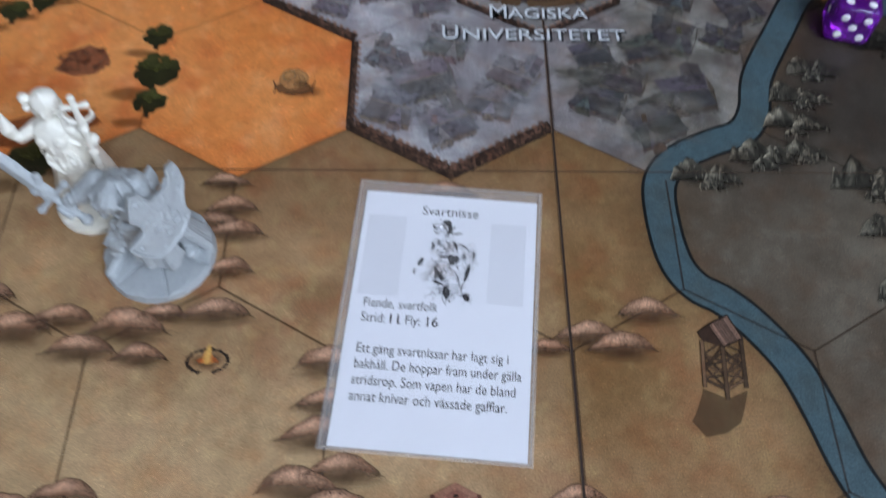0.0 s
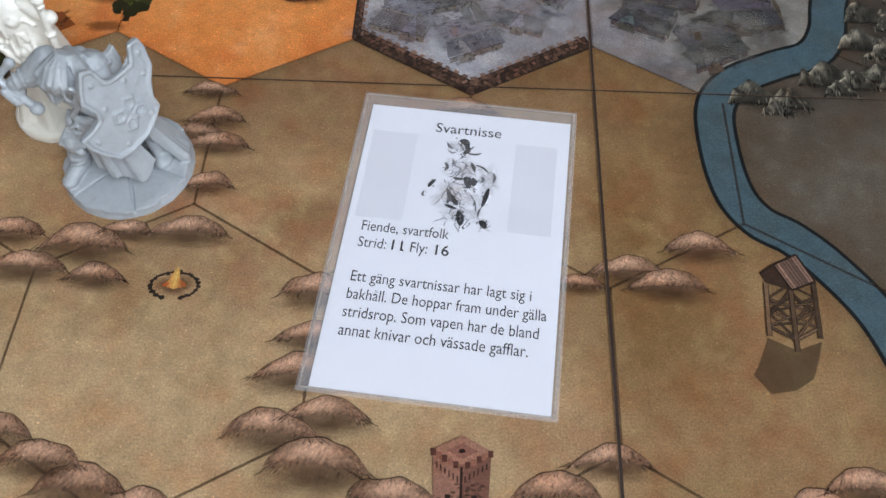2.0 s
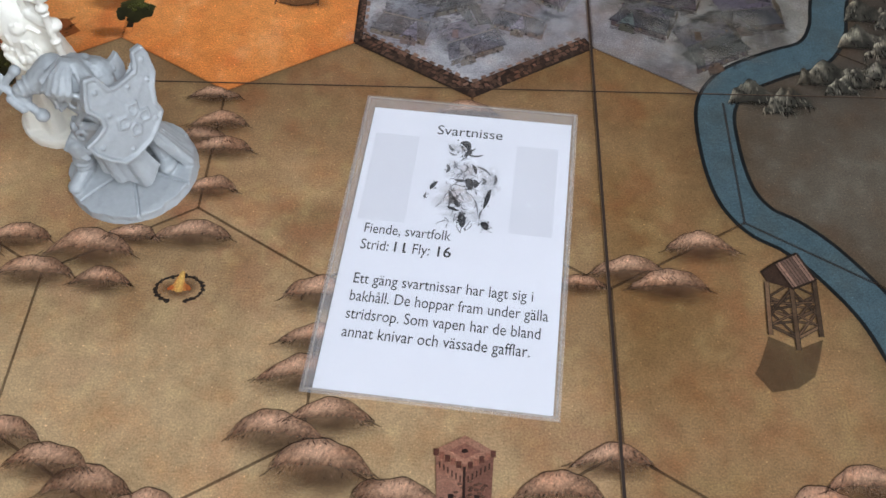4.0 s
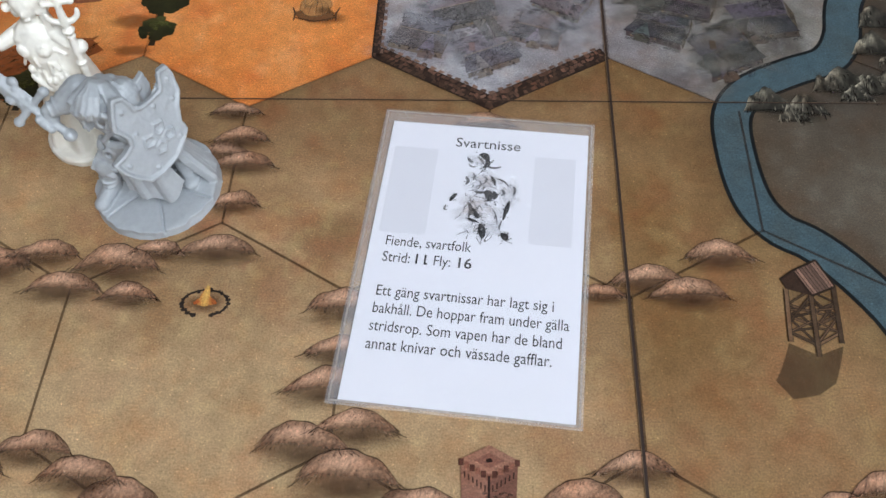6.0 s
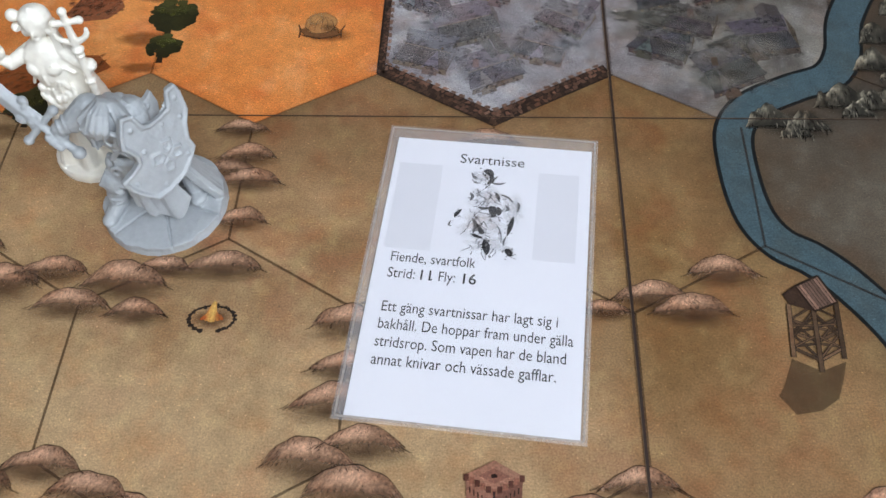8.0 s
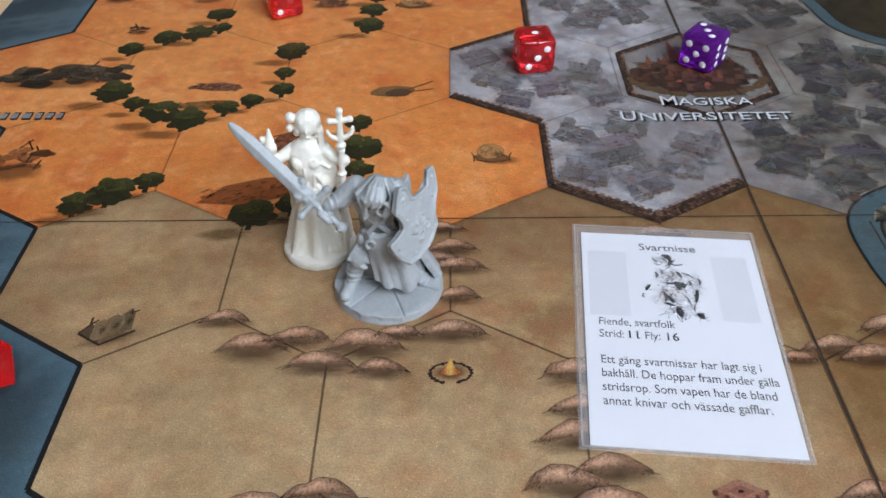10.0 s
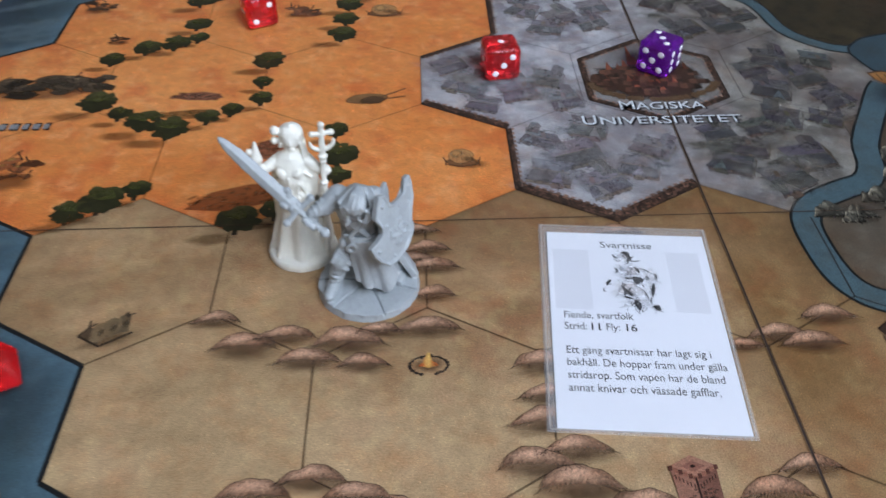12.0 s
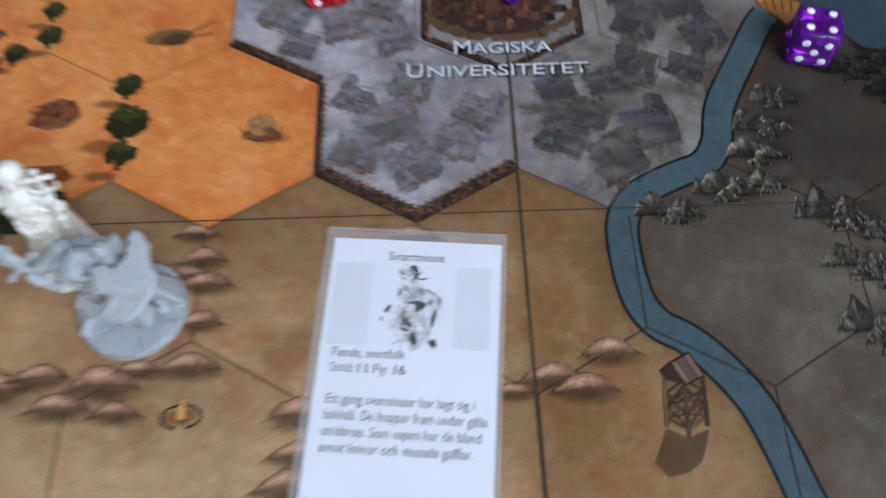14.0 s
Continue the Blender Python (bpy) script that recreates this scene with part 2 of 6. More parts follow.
def lettering(body, size, material, parent, m, name="lettering", bold=0.0, centre=False, squeeze=1.0, fit=0.0):
    """Letters in the built-in font, as flat mesh, laid at the pose m."""
    cu = bpy.data.curves.new(name, "FONT")
    cu.body, cu.size, cu.offset, cu.fill_mode = body, size, bold, "FRONT"
    cu.resolution_u = 3
    if centre:
        cu.align_x = "CENTER"
    tmp = new(name + "_outline", cu)
    me = bpy.data.meshes.new_from_object(tmp.evaluated_get(bpy.context.evaluated_depsgraph_get()))
    bpy.data.objects.remove(tmp)
    bpy.data.curves.remove(cu)
    me.materials.clear()
    if fit:
        wide = max(v.co.x for v in me.vertices) - min(v.co.x for v in me.vertices)
        squeeze = fit / wide
    me.materials.append(material)
    me.name = name
    ob = new(name, me)
    ob.parent = parent
    ob.matrix_local = m @ Matrix.Diagonal((squeeze, 1, 1, 1))
    return ob


# ---- room and table ----
def room():
    x0, x1, y0, y1, z0, z1 = ROOM
    t = 0.12
    part("floor", box_bm(x0 - t, x1 + t, y0 - t, y1 + t, z0 - t, z0), FLOOR_WOOD)
    part("ceiling", box_bm(x0 - t, x1 + t, y0 - t, y1 + t, z1, z1 + t), WALL_PAINT)

    def wall(name, along_x, a0, a1, near, far, opening=None):
        bm = bmesh.new()
        cells = [(a0, a1, z0, z1)]
        if opening:
            o0, o1, p0, p1 = opening
            cells = [(a0, o0, z0, z1), (o1, a1, z0, z1), (o0, o1, z0, p0), (o0, o1, p1, z1)]
        for b0, b1, c0, c1 in cells:
            m = (b0, b1, near, far) if along_x else (near, far, b0, b1)
            tmp = box_bm(*m, c0, c1)
            me = bpy.data.meshes.new("cell")
            tmp.to_mesh(me)
            tmp.free()
            bm.from_mesh(me)
            bpy.data.meshes.remove(me)
        tagged(part(name, bm, WALL_PAINT), "pale grey painted plaster room wall", "wall", "", "structure")

    wall("wall_south", True, x0, x1, y0 - t, y0, (0.1, 1.34, 0.65, 1.75))
    wall("wall_north", True, x0, x1, y1, y1 + t)
    wall("wall_west", False, y0 - t, y1 + t, x0 - t, x0)
    wall("wall_east", False, y0 - t, y1 + t, x1, x1 + t)
    for n in ("floor", "ceiling"):
        tagged(bpy.data.objects[n], "lacquered oak floor boards" if n == "floor" else "white painted ceiling", n, "", "structure")
    a0, a1, c0, c1, at = 0.1, 1.34, 0.65, 1.75, y0 - 0.1
    w = empty("window_1", pose(0, 0, 0), "white framed window with clear glass", "window", "", "structure")
    for b0, b1, d0, d1 in ((a0, a0 + 0.05, c0, c1), (a1 - 0.05, a1, c0, c1), (a0 + 0.05, a1 - 0.05, c0, c0 + 0.05), (a0 + 0.05, a1 - 0.05, c1 - 0.05, c1)):
        part("window_frame", box_bm(b0, b1, at, at + 0.04, d0, d1, 0.004), WALL_PAINT, w)
    part("pane", box_bm(a0 + 0.05, a1 - 0.05, at + 0.017, at + 0.023, c0 + 0.05, c1 - 0.05), GLASS, w).visible_shadow = False


room()
BOARD_T = 0.0022
X0, X1, Y0, Y1 = -4.1, 5.06, -5.4, 4.75   # the board's edges
FX, FY = 0.492, -0.536                    # its folds

table = empty("table", pose(0, 0, -BOARD_T), "pale birch veneer dining table", "table")
part("tabletop", box_bm(-0.62, 0.62, -0.5, 0.42, -0.026, 0, 0.003), WOOD, table)
for lx in (-0.55, 0.55):
    for ly in (-0.43, 0.35):
        part("leg", box_bm(lx - 0.025, lx + 0.025, ly - 0.025, ly + 0.025, -0.75 + BOARD_T, -0.026, 0.003), WOOD, table)

# ---- the printed board ----
board = empty("game_board", pose(0, 0, 0), "folding cardboard game map with a printed hexagon landscape", "game board")
part("panel", box_bm(W * X0, W * X1, W * Y0, W * Y1, -BOARD_T, 0, 0.0004), DARK_CORE, board)
S = 1 / math.sqrt(3)

LAND = {}
for kind, cells in {
    "desert": ((0, (-3, -2, -1)), (1, (-3.5, -2.5, -1.5)), (2, (-3, -2, -1))),
    "city": ((0, (0, 1)), (1, (-0.5, 0.5, 1.5)), (2, (0, 1))),
    "green": ((3, (-2.5, -1.5, -0.5, 0.5, 1.5)), (4, (-2, -1, 0, 1)), (5, (-1.5, -0.5, 0.5, 1.5)), (6, (-1, 0, 1))),
    "forest": ((2, (2, 3, 4, 5)), (3, (2.5, 3.5, 4.5)), (4, (2, 3, 4, 5)), (5, (2.5, 3.5, 4.5)), (6, (2, 3))),
    "brown": ((-1, (-2.5, -1.5, -0.5, 0.5)), (-2, (-2, -1, 0, 1)), (-3, (-1.5, -0.5, 0.5, 1.5)), (-4, (-1, 0, 1)), (-5, (-0.5, 0.5, 1.5))),
    "waste": ((0, (2, 3, 4)), (1, (2.5, 3.5, 4.5)), (-1, (1.5, 2.5, 3.5, 4.5)), (-2, (2, 3, 4)), (-3, (2.5, 3.5, 4.5)), (-4, (2, 3, 4))),
}.items():
    for row, xs in cells:
        for cx in xs:
            LAND[(round(cx * 2), row)] = kind

RIVER_LOW = [(1.93, 0.69), (1.86, 0.6), (1.74, 0.4), (1.56, 0.07), (1.5, -0.16), (1.41, -0.29), (1.24, -0.36), (1.06, -0.46), (0.965, -0.6),
             (0.962, -0.82), (0.985, -1.02), (1.06, -1.14), (1.17, -1.21), (1.28, -1.32), (1.4, -1.5), (1.46, -1.7), (1.53, -1.95), (1.62, -2.13), (1.78, -2.4), (1.9, -2.9)]
RIVER_HIGH = [(1.98, 4.75), (1.9, 4.2), (1.56, 3.58), (1.02, 2.72), (0.98, 2.4), (1.05, 2.17), (1.42, 1.87), (1.53, 1.42), (1.74, 1.19), (1.95, 1.13)]


def glide(pts, steps=8):
    """A smooth line through the points."""
    out = []
    for i in range(len(pts) - 1):
        p = [Vector(pts[min(max(j, 0), len(pts) - 1)]) for j in (i - 1, i, i + 1, i + 2)]
        for k in range(steps):
            t = k / steps
            out.append(0.5 * (2 * p[1] + (p[2] - p[0]) * t + (2 * p[0] - 5 * p[1] + 4 * p[2] - p[3]) * t * t + (3 * p[1] - p[0] - 3 * p[2] + p[3]) * t**3))
    return out + [Vector(pts[-1])]


wobble = random.Random(4)
LOW, HIGH = [glide([(x + wobble.uniform(-0.008, 0.008), y) for x, y in r]) for r in (RIVER_LOW, RIVER_HIGH)]
bank = sorted([(p.y, p.x) for p in LOW] + [(p.y, p.x) for p in HIGH if p.y > 0.7])
BANK_Y, BANK_X = np.array([b[0] for b in bank]), np.array([b[1] for b in bank])


def mix(a, b, f):
    f = np.asarray(f)[..., None]
    return a * (1 - f) + b * f


def tone(*rgb):
    return np.array(lin(*rgb))


def hex_reach(x, y, cells):
    """How far a place lies outside the nearest of the cells (minus: inside)."""
    best = np.full(np.shape(x), 9.0)
    for c2, row in cells:
        dx, dy = np.abs(x - c2 / 2), np.abs(y - row * 1.5 * S)
        best = np.minimum(best, np.maximum(dx, dx * 0.5 + dy * 0.8660254) - 0.5)
    return best


def edge_in(x, y, kind, near):
    """How deep a place lies inside its own region."""
    others = [c for c in near if LAND.get(c) != kind]
    return hex_reach(x, y, others) if others else np.full(np.shape(x), 1.0)


def region_ink(kind, x, y, near):
    big, mid, small = fbm(x, y, 1.3, 1), fbm(x, y, 5.0, 3), fbm(x, y, 16.0, 5)
    deep = edge_in(x, y, kind, near)
    rim = np.exp(-np.clip(deep, 0, 9) / 0.07)
    if kind == "desert":
        c = mix(tone(212, 128, 62), tone(226, 150, 84), big)
        c = mix(c, tone(200, 106, 54), np.clip(mid * 2.2 - 1.2, 0, 0.7))
        c = mix(c, tone(232, 168, 112), np.clip(small * 1.6 - 0.95, 0, 0.5))
        c = mix(c, tone(196, 104, 50), 0.35 * rim)
    elif kind == "city":
        c = mix(tone(132, 128, 134), tone(176, 174, 178), np.clip(mid * 1.5 - 0.2, 0, 1))
        warm = np.clip((x - 0.35) * 1.6, 0, 1)
        c = mix(c, mix(tone(70, 63, 56), tone(138, 134, 123), np.clip(mid * 1.6 - 0.3, 0, 1)), warm * 0.92)
        c = mix(c, tone(205, 206, 208), np.clip(small * 1.4 - 0.7, 0, 0.55) * (1 - 0.75 * warm))
        c = mix(c, tone(96, 84, 84), np.clip(big * 2 - 1.2, 0, 0.5))
        c = mix(c, tone(104, 92, 84), 0.4 * rim)
    elif kind == "green":
        c = mix(tone(78, 71, 46), tone(114, 104, 68), mid)
        c = mix(c, tone(62, 58, 36), np.clip(big * 2 - 0.9, 0, 0.7))
        c = mix(c, tone(142, 128, 88), np.clip(small * 1.6 - 1.0, 0, 0.5))
        c = mix(c, tone(56, 52, 36), 0.35 * rim)
    elif kind == "forest":
        c = mix(tone(40, 36, 27), tone(70, 60, 40), mid)
        c = mix(c, tone(66, 42, 32), np.clip((x - 1.6) * 0.7 + 0.8 * big - 0.7, 0, 0.85))
        c = mix(c, tone(30, 28, 21), np.clip(small * 2 - 1.0, 0, 0.7)) * 0.82
    elif kind == "brown":
        c = mix(tone(146, 113, 79), tone(172, 140, 103), mid)
        c = mix(c, tone(120, 90, 56), np.clip(big * 2.2 - 1.0, 0, 0.75))
        c = mix(c, tone(146, 98, 70), np.clip(fbm(x, y, 6.0, 8) * 2.4 - 1.5, 0, 0.55))
        c = mix(c, tone(176, 152, 106), np.clip(small * 1.7 - 1.0, 0, 0.5))
        c = mix(c, tone(104, 76, 46), 0.6 * rim)
        c = mix(c, tone(122, 92, 52), np.clip((x - 0.45) * 30, 0, 0.45))
        c = mix(c, tone(202, 174, 134), np.clip((-1.15 - y) * 1.1, 0, 0.62) * np.clip(0.95 - x * 1.6, 0.0, 1) * (0.6 + 0.4 * mid))
        c = mix(c, tone(112, 84, 54), np.clip((y + 0.95) * 2.0, 0, 0.4) * np.clip(2.2 + x, 0.1, 1))
        c = mix(c, tone(112, 82, 50), np.clip(fbm(x * 0.5 + 4, y * 3.2 - 0.4 * x, 2.2, 12) * 2.6 - 1.35, 0, 0.55) * np.clip(-1.5 - x, 0, 1) * 0.8)
        # paler to the west: reflected room light put into the ink
        c = mix(c, tone(196, 168, 126), np.clip((-1.2 - x) * 0.5, 0, 0.3) * (0.5 + 0.5 * mid))
    else:
        c = mix(tone(78, 69, 58), tone(102, 94, 82), mid)
        c = mix(c, tone(64, 56, 48), np.clip(big * 2 - 0.9, 0, 0.7))
        c = mix(c, tone(112, 106, 95), np.clip(small * 1.6 - 1.0, 0, 0.4))
        c = mix(c, tone(48, 43, 39), np.clip((y + 0.8) * 1.4, 0, 0.8))
        c = mix(c, tone(88, 62, 46), np.clip((x - 2.2) * 1.2, 0, 0.6))
    return c


HEX_N = 26


def hex_cell():
    pts, idx, faces = [], {}, []
    corner = [(math.sin(radians(60 * k)) * S, math.cos(radians(60 * k)) * S) for k in range(6)]

    def at(k, i, j):
        a, b = corner[k % 6], corner[(k + 1) % 6]
        u, v = (i - j) / HEX_N, j / HEX_N
        p = (round(a[0] * u + b[0] * v, 6), round(a[1] * u + b[1] * v, 6))
        if p not in idx:
            idx[p] = len(pts)
            pts.append(p)
        return idx[p]

    for k in range(6):
        for i in range(HEX_N):
            for j in range(i + 1):
                faces.append((at(k, i, j), at(k, i + 1, j + 1), at(k, i + 1, j)))
                if j < i:
                    faces.append((at(k, i, j), at(k, i, j + 1), at(k, i + 1, j + 1)))
    return np.array(pts), faces


CELL, CELL_FACES = hex_cell()
CELL_FACES = [f[::-1] if np.cross(CELL[f[1]] - CELL[f[0]], CELL[f[2]] - CELL[f[0]]) < 0 else f for f in CELL_FACES]


def lake_reach(x, y):
    return np.minimum(np.hypot((x - 2.4) / 0.62, (y - 0.95) / 0.36), np.hypot((x - 2.62) / 0.46, (y - 0.75) / 0.42)) - 1


for (c2, row), kind in LAND.items():
    x, y = CELL[:, 0] + c2 / 2, CELL[:, 1] + row * 1.5 * S
    if x.max() > X1 or y.max() > Y1 + 0.3 or y.min() < Y0:
        continue
    near = [(c2 + d, row + r) for d, r in ((2, 0), (-2, 0), (1, 1), (-1, 1), (1, -1), (-1, -1))]
    col = region_ink(kind, x, y, near)
    east = x > np.interp(y, BANK_Y, BANK_X)
    for a, b in (("brown", "waste"), ("city", "waste" if row < 1 else "forest"), ("green", "forest")):
        if kind == a:
            col = np.where(east[:, None], region_ink(b, x, y, near), col)
        elif kind == b and (row > 0 or b == "waste"):
            col = np.where(east[:, None], col, region_ink(a, x, y, near))
    off = np.interp(y, BANK_Y, BANK_X) - x
    if kind in ("brown", "waste"):
        col = mix(col, tone(84, 66, 46), 0.55 * np.exp(-np.clip(np.abs(off) - 0.08, 0, 9) / 0.09))
    ob = mesh_object("hexagon_print", [(W * u, W * min(v, Y1), 0.00001) for u, v in zip(x, y)], CELL_FACES, GROUND, board)
    set_ink(ob, np.c_[col, np.ones(len(col))])
    tagged(ob, {"desert": "orange desert print", "city": "smoky grey city print", "green": "olive grassland print", "forest": "dark forest print",
                "brown": "brown steppe print", "waste": "grey brown wasteland print"}[kind])

gx, gy = np.meshgrid(np.linspace(X0 + 0.005, X1 - 0.005, 200), np.linspace(Y0 + 0.005, Y1 - 0.005, 220), indexing="ij")
reach = hex_reach(gx, gy, list(LAND))
wave = fbm(gx * 0.6 + gy * 0.1, gy * 2.2 - gx * 0.7, 1.6, 2)
sea = mix(tone(32, 45, 50), tone(58, 75, 80), wave)
sea = mix(sea, tone(20, 30, 37), np.clip(fbm(gx, gy * 1.8, 1.2, 6) * 2 - 1.0, 0, 0.7))
sea = mix(sea, tone(118, 134, 138), np.clip(fbm(gx * 0.5 + gy * 0.2, gy * 3.0 - gx, 2.4, 9) * 2.4 - 1.35, 0, 0.32))
sea = mix(sea, tone(92, 118, 132), np.clip(0.75 * np.exp(-np.clip(reach, 0, 9) / 0.13), 0, 1))
index = np.arange(gx.size).reshape(gx.shape)
quads = np.stack([index[:-1, :-1], index[1:, :-1], index[1:, 1:], index[:-1, 1:]], -1).reshape(-1, 4)
ob = mesh_object("sea_print", np.c_[W * gx.ravel(), W * gy.ravel(), np.full(gx.size, 0.000004)], [tuple(int(i) for i in q) for q in quads], GROUND, board)
set_ink(ob, np.c_[sea.reshape(-1, 3), np.ones(gx.size)])
tagged(ob, "dark teal sea print with lighter shore")

# hexagon outlines: thin between fields, heavy along the coast
thin = Print()
done = set()
for (c2, row), kind in LAND.items():
    for k, (d, r) in enumerate(((1, 1), (2, 0), (1, -1), (-1, -1), (-2, 0), (-1, 1))):
        other = (c2 + d, row + r)
        key = tuple(sorted([(c2, row), other]))
        if key in done:
            continue
        done.add(key)
        a, b = [Vector((c2 / 2 + math.sin(radians(60 * j)) * S, row * 1.5 * S + math.cos(radians(60 * j)) * S)) for j in (k, k + 1)]
        if max(a.y, b.y) > Y1 or max(a.x, b.x) > X1 or min(a.y, b.y) < Y0:
            continue
        if other in LAND:
            faint = 0.3 if kind in ("desert", "city", "forest", "green") else 0.5
            thin.line([a, a.lerp(b, 0.5), b], 0.0095, (62, 44, 30), faint)
        else:
            Print().line([a, b], 0.022, (28, 30, 32), 0.95).make("coast_line", board, 4)
thin.make("field_line", board, 2, "thin dark hexagon outlines", "stuff")


def ragged(pts, rng, amount=0.012):
    return [Vector(p) + Vector((rng.uniform(-amount, amount), rng.uniform(-amount, amount))) for p in pts]


def river(name, pts, width, label):
    bed = Print().line(pts, width + 0.03, (22, 26, 28))
    bed.make("river_bank", board, 3, "black river outline")
    k = Print().line(pts, width, (70, 89, 96))
    k.make(name, board, 5, label)


river("river", LOW, 0.135, "slate blue river print")
river("river", HIGH, 0.085, "slate blue river print")
LAKE = [(1.93, 0.86), (1.87, 1.1), (1.95, 1.23), (2.09, 1.31), (2.37, 1.36), (2.64, 1.28), (2.8, 1.16), (2.9, 0.97), (2.91, 0.79), (2.73, 0.69), (2.6, 0.46), (2.42, 0.4), (2.28, 0.55), (2.12, 0.75)]
POOL = [(2.92, 0.66), (2.93, 0.51), (2.81, 0.37), (2.65, 0.29), (2.58, 0.41), (2.69, 0.59)]
for pts in (LAKE, POOL):
    shore = glide(pts + pts[:1], 6)
    Print().poly(shore, (52, 68, 76)).make("lake", board, 6, "grey blue lake print")
    Print().line(shore, 0.018, (40, 46, 50), 0.75).make("lake_shore", board, 7, "dark lake shore line")
Print().poly([(2.92, 4.7), (2.97, 4.23), (3.06, 3.87), (3.47, 3.52), (3.83, 2.98), (4.3, 2.8), (5.02, 2.6), (5.02, 4.7)], (58, 82, 96)).line([(2.92, 4.7), (2.97, 4.23), (3.06, 3.87), (3.47, 3.52), (3.83, 2.98), (4.3, 2.8), (5.02, 2.6)], 0.03, (34, 40, 44)).line([(3.1, 4.1), (3.4, 3.95), (3.9, 3.6)], 0.06, (96, 60, 52), 0.8).make("bay_print", board, 7, "slate blue bay with a red-brown jetty print")
for pts in ([(1.88, 0.83), (1.98, 0.85), (2.13, 0.77), (2.1, 0.68), (2.02, 0.6), (1.97, 0.67), (1.9, 0.75)], [(2.7, 0.66), (2.83, 0.71), (2.94, 0.71), (2.91, 0.63), (2.8, 0.63), (2.68, 0.57)]):
    span = Print().poly(pts, (150, 106, 58)).line([Vector(q) for q in pts[:3]], 0.018, (84, 56, 36), 0.8)
    span.line([Vector(q) for q in pts[3:6]], 0.014, (92, 62, 40), 0.8)
    for k in range(6):
        a, b = Vector(pts[0]).lerp(Vector(pts[2]), k / 5), Vector(pts[-1]).lerp(Vector(pts[3]), k / 5)
        span.line([a, a.lerp(b, 0.5), b], 0.01, (116, 80, 46), 0.7)
    span.make("bridge_print", board, 8, "ochre bridge print")


# ---- printed pictures ----
def hill(x, y, w, h, seed):
    """A drawn hill: inked crest, pale brow, hatched flanks and a foot that fades into the ground."""
    rng = random.Random(seed)
    p = Print()
    us = [-1 + 2 * i / 44 for i in range(45)]
    vs = (0, 0.06, 0.12, 0.19, 0.26, 0.34, 0.42, 0.5, 0.58, 0.66, 0.74, 0.82, 0.89, 0.945, 0.972, 0.98, 1.0, 1.008)
    tilt, ph = rng.uniform(-0.3, 0.3), rng.uniform(0, 6)
    lean, second, small = rng.uniform(-0.3, 0.3), rng.choice((-1, 1)) * rng.uniform(0.4, 0.55), rng.uniform(0.55, 0.9)
    hump = lambda u, c, r: max(0.0, 1 - ((u - c) / r) ** 2) ** 0.85
    crest = lambda u: h * max(hump(u, lean * 0.2, 0.94), small * hump(u, second, 0.48), 0.0) * (1 + tilt * u + 0.05 * math.sin(5 * u + ph) + 0.025 * math.sin(13 * u + 2 * ph))
    foot = lambda u: -h * (0.24 + 0.3 * (1 - u * u)) - 0.03 * h * math.sin(9 * u + ph)
    p.blob(x + 0.03 * w, y - 0.36 * h, 0.6 * w, 0.55 * h, (78, 54, 38), 0.62, 0.95, 0.15, n=26, rng=rng)
    k = len(p.v)
    p.starts.append(k)
    for v in vs:
        for u in us:
            lo, hi = y + foot(u), y - 0.25 * h + crest(u)
            p.v.append((x + u * w / 2, lo + v * (hi - lo)))
            lit = math.exp(-((u + 0.12) / 0.62) ** 2) * math.exp(-((v - 0.74) / 0.25) ** 2)
            if v > 0.975:
                col, a = (54, 36, 28), (0.0 if v > 1.005 else 0.55 + 0.35 * math.sin(6 * u + 3 * ph) ** 2) * min(1.0, (1 - abs(u)) * 5 + 0.2)
            else:
                f = min(1.0, 0.95 * lit + 0.16 * rng.random())
                col = [b + (c - b) * f for b, c in zip((122, 90, 68), (212, 168, 138))]
                hatch = rng.random() ** 1.5
                col = [c * (1.05 - 0.42 * hatch * (1 - 0.7 * lit)) for c in col]
                a = min(1.0, v / 0.55) ** 1.5 * min(1.0, (1 - abs(u)) * 5) * (0.8 + 0.2 * rng.random())
            p.c.append((*lin(*col), a))
    n = len(us)
    for j in range(len(vs) - 1):
        for i in range(n - 1):
            p.f.append((k + j * n + i, k + j * n + i + 1, k + (j + 1) * n + i + 1, k + (j + 1) * n + i))
    for _ in range(170):
        u = rng.uniform(-0.9, 0.9)
        v = rng.random() ** 0.8
        if abs(u) < 0.5 and 0.45 < v < 0.85 and rng.random() < 0.75:
            continue
        lo, hi = y + foot(u), y - 0.25 * h + crest(u)
        x0, y0 = x + u * w / 2, lo + (hi - lo) * (0.2 + 0.76 * v)
        r = rng.uniform(0.004, 0.013)
        p.line([(x0, y0), (x0 + u * 0.8 * r, y0 - 0.5 * r), (x0 + u * 1.3 * r, y0 - r)], 0.0028, (60, 38, 28) if rng.random() < 0.8 else (190, 156, 130), rng.uniform(0.25, 0.65), True)
    for sgn in (-1, 1):
        for q in range(1):
            e = rng.uniform(0.02, 0.08)
            p.line([(x + sgn * w * 0.44, y - 0.1 * h - 0.1 * h * q), (x + sgn * w * 0.49, y - 0.24 * h - 0.08 * h * q), (x + sgn * w * (0.5 + e), y - 0.33 * h - 0.1 * h * q)], 0.0045, (52, 36, 28), 0.5, True)
    p.make("hill_print", board, 12 + seed % 3, "rounded brown hill drawing")


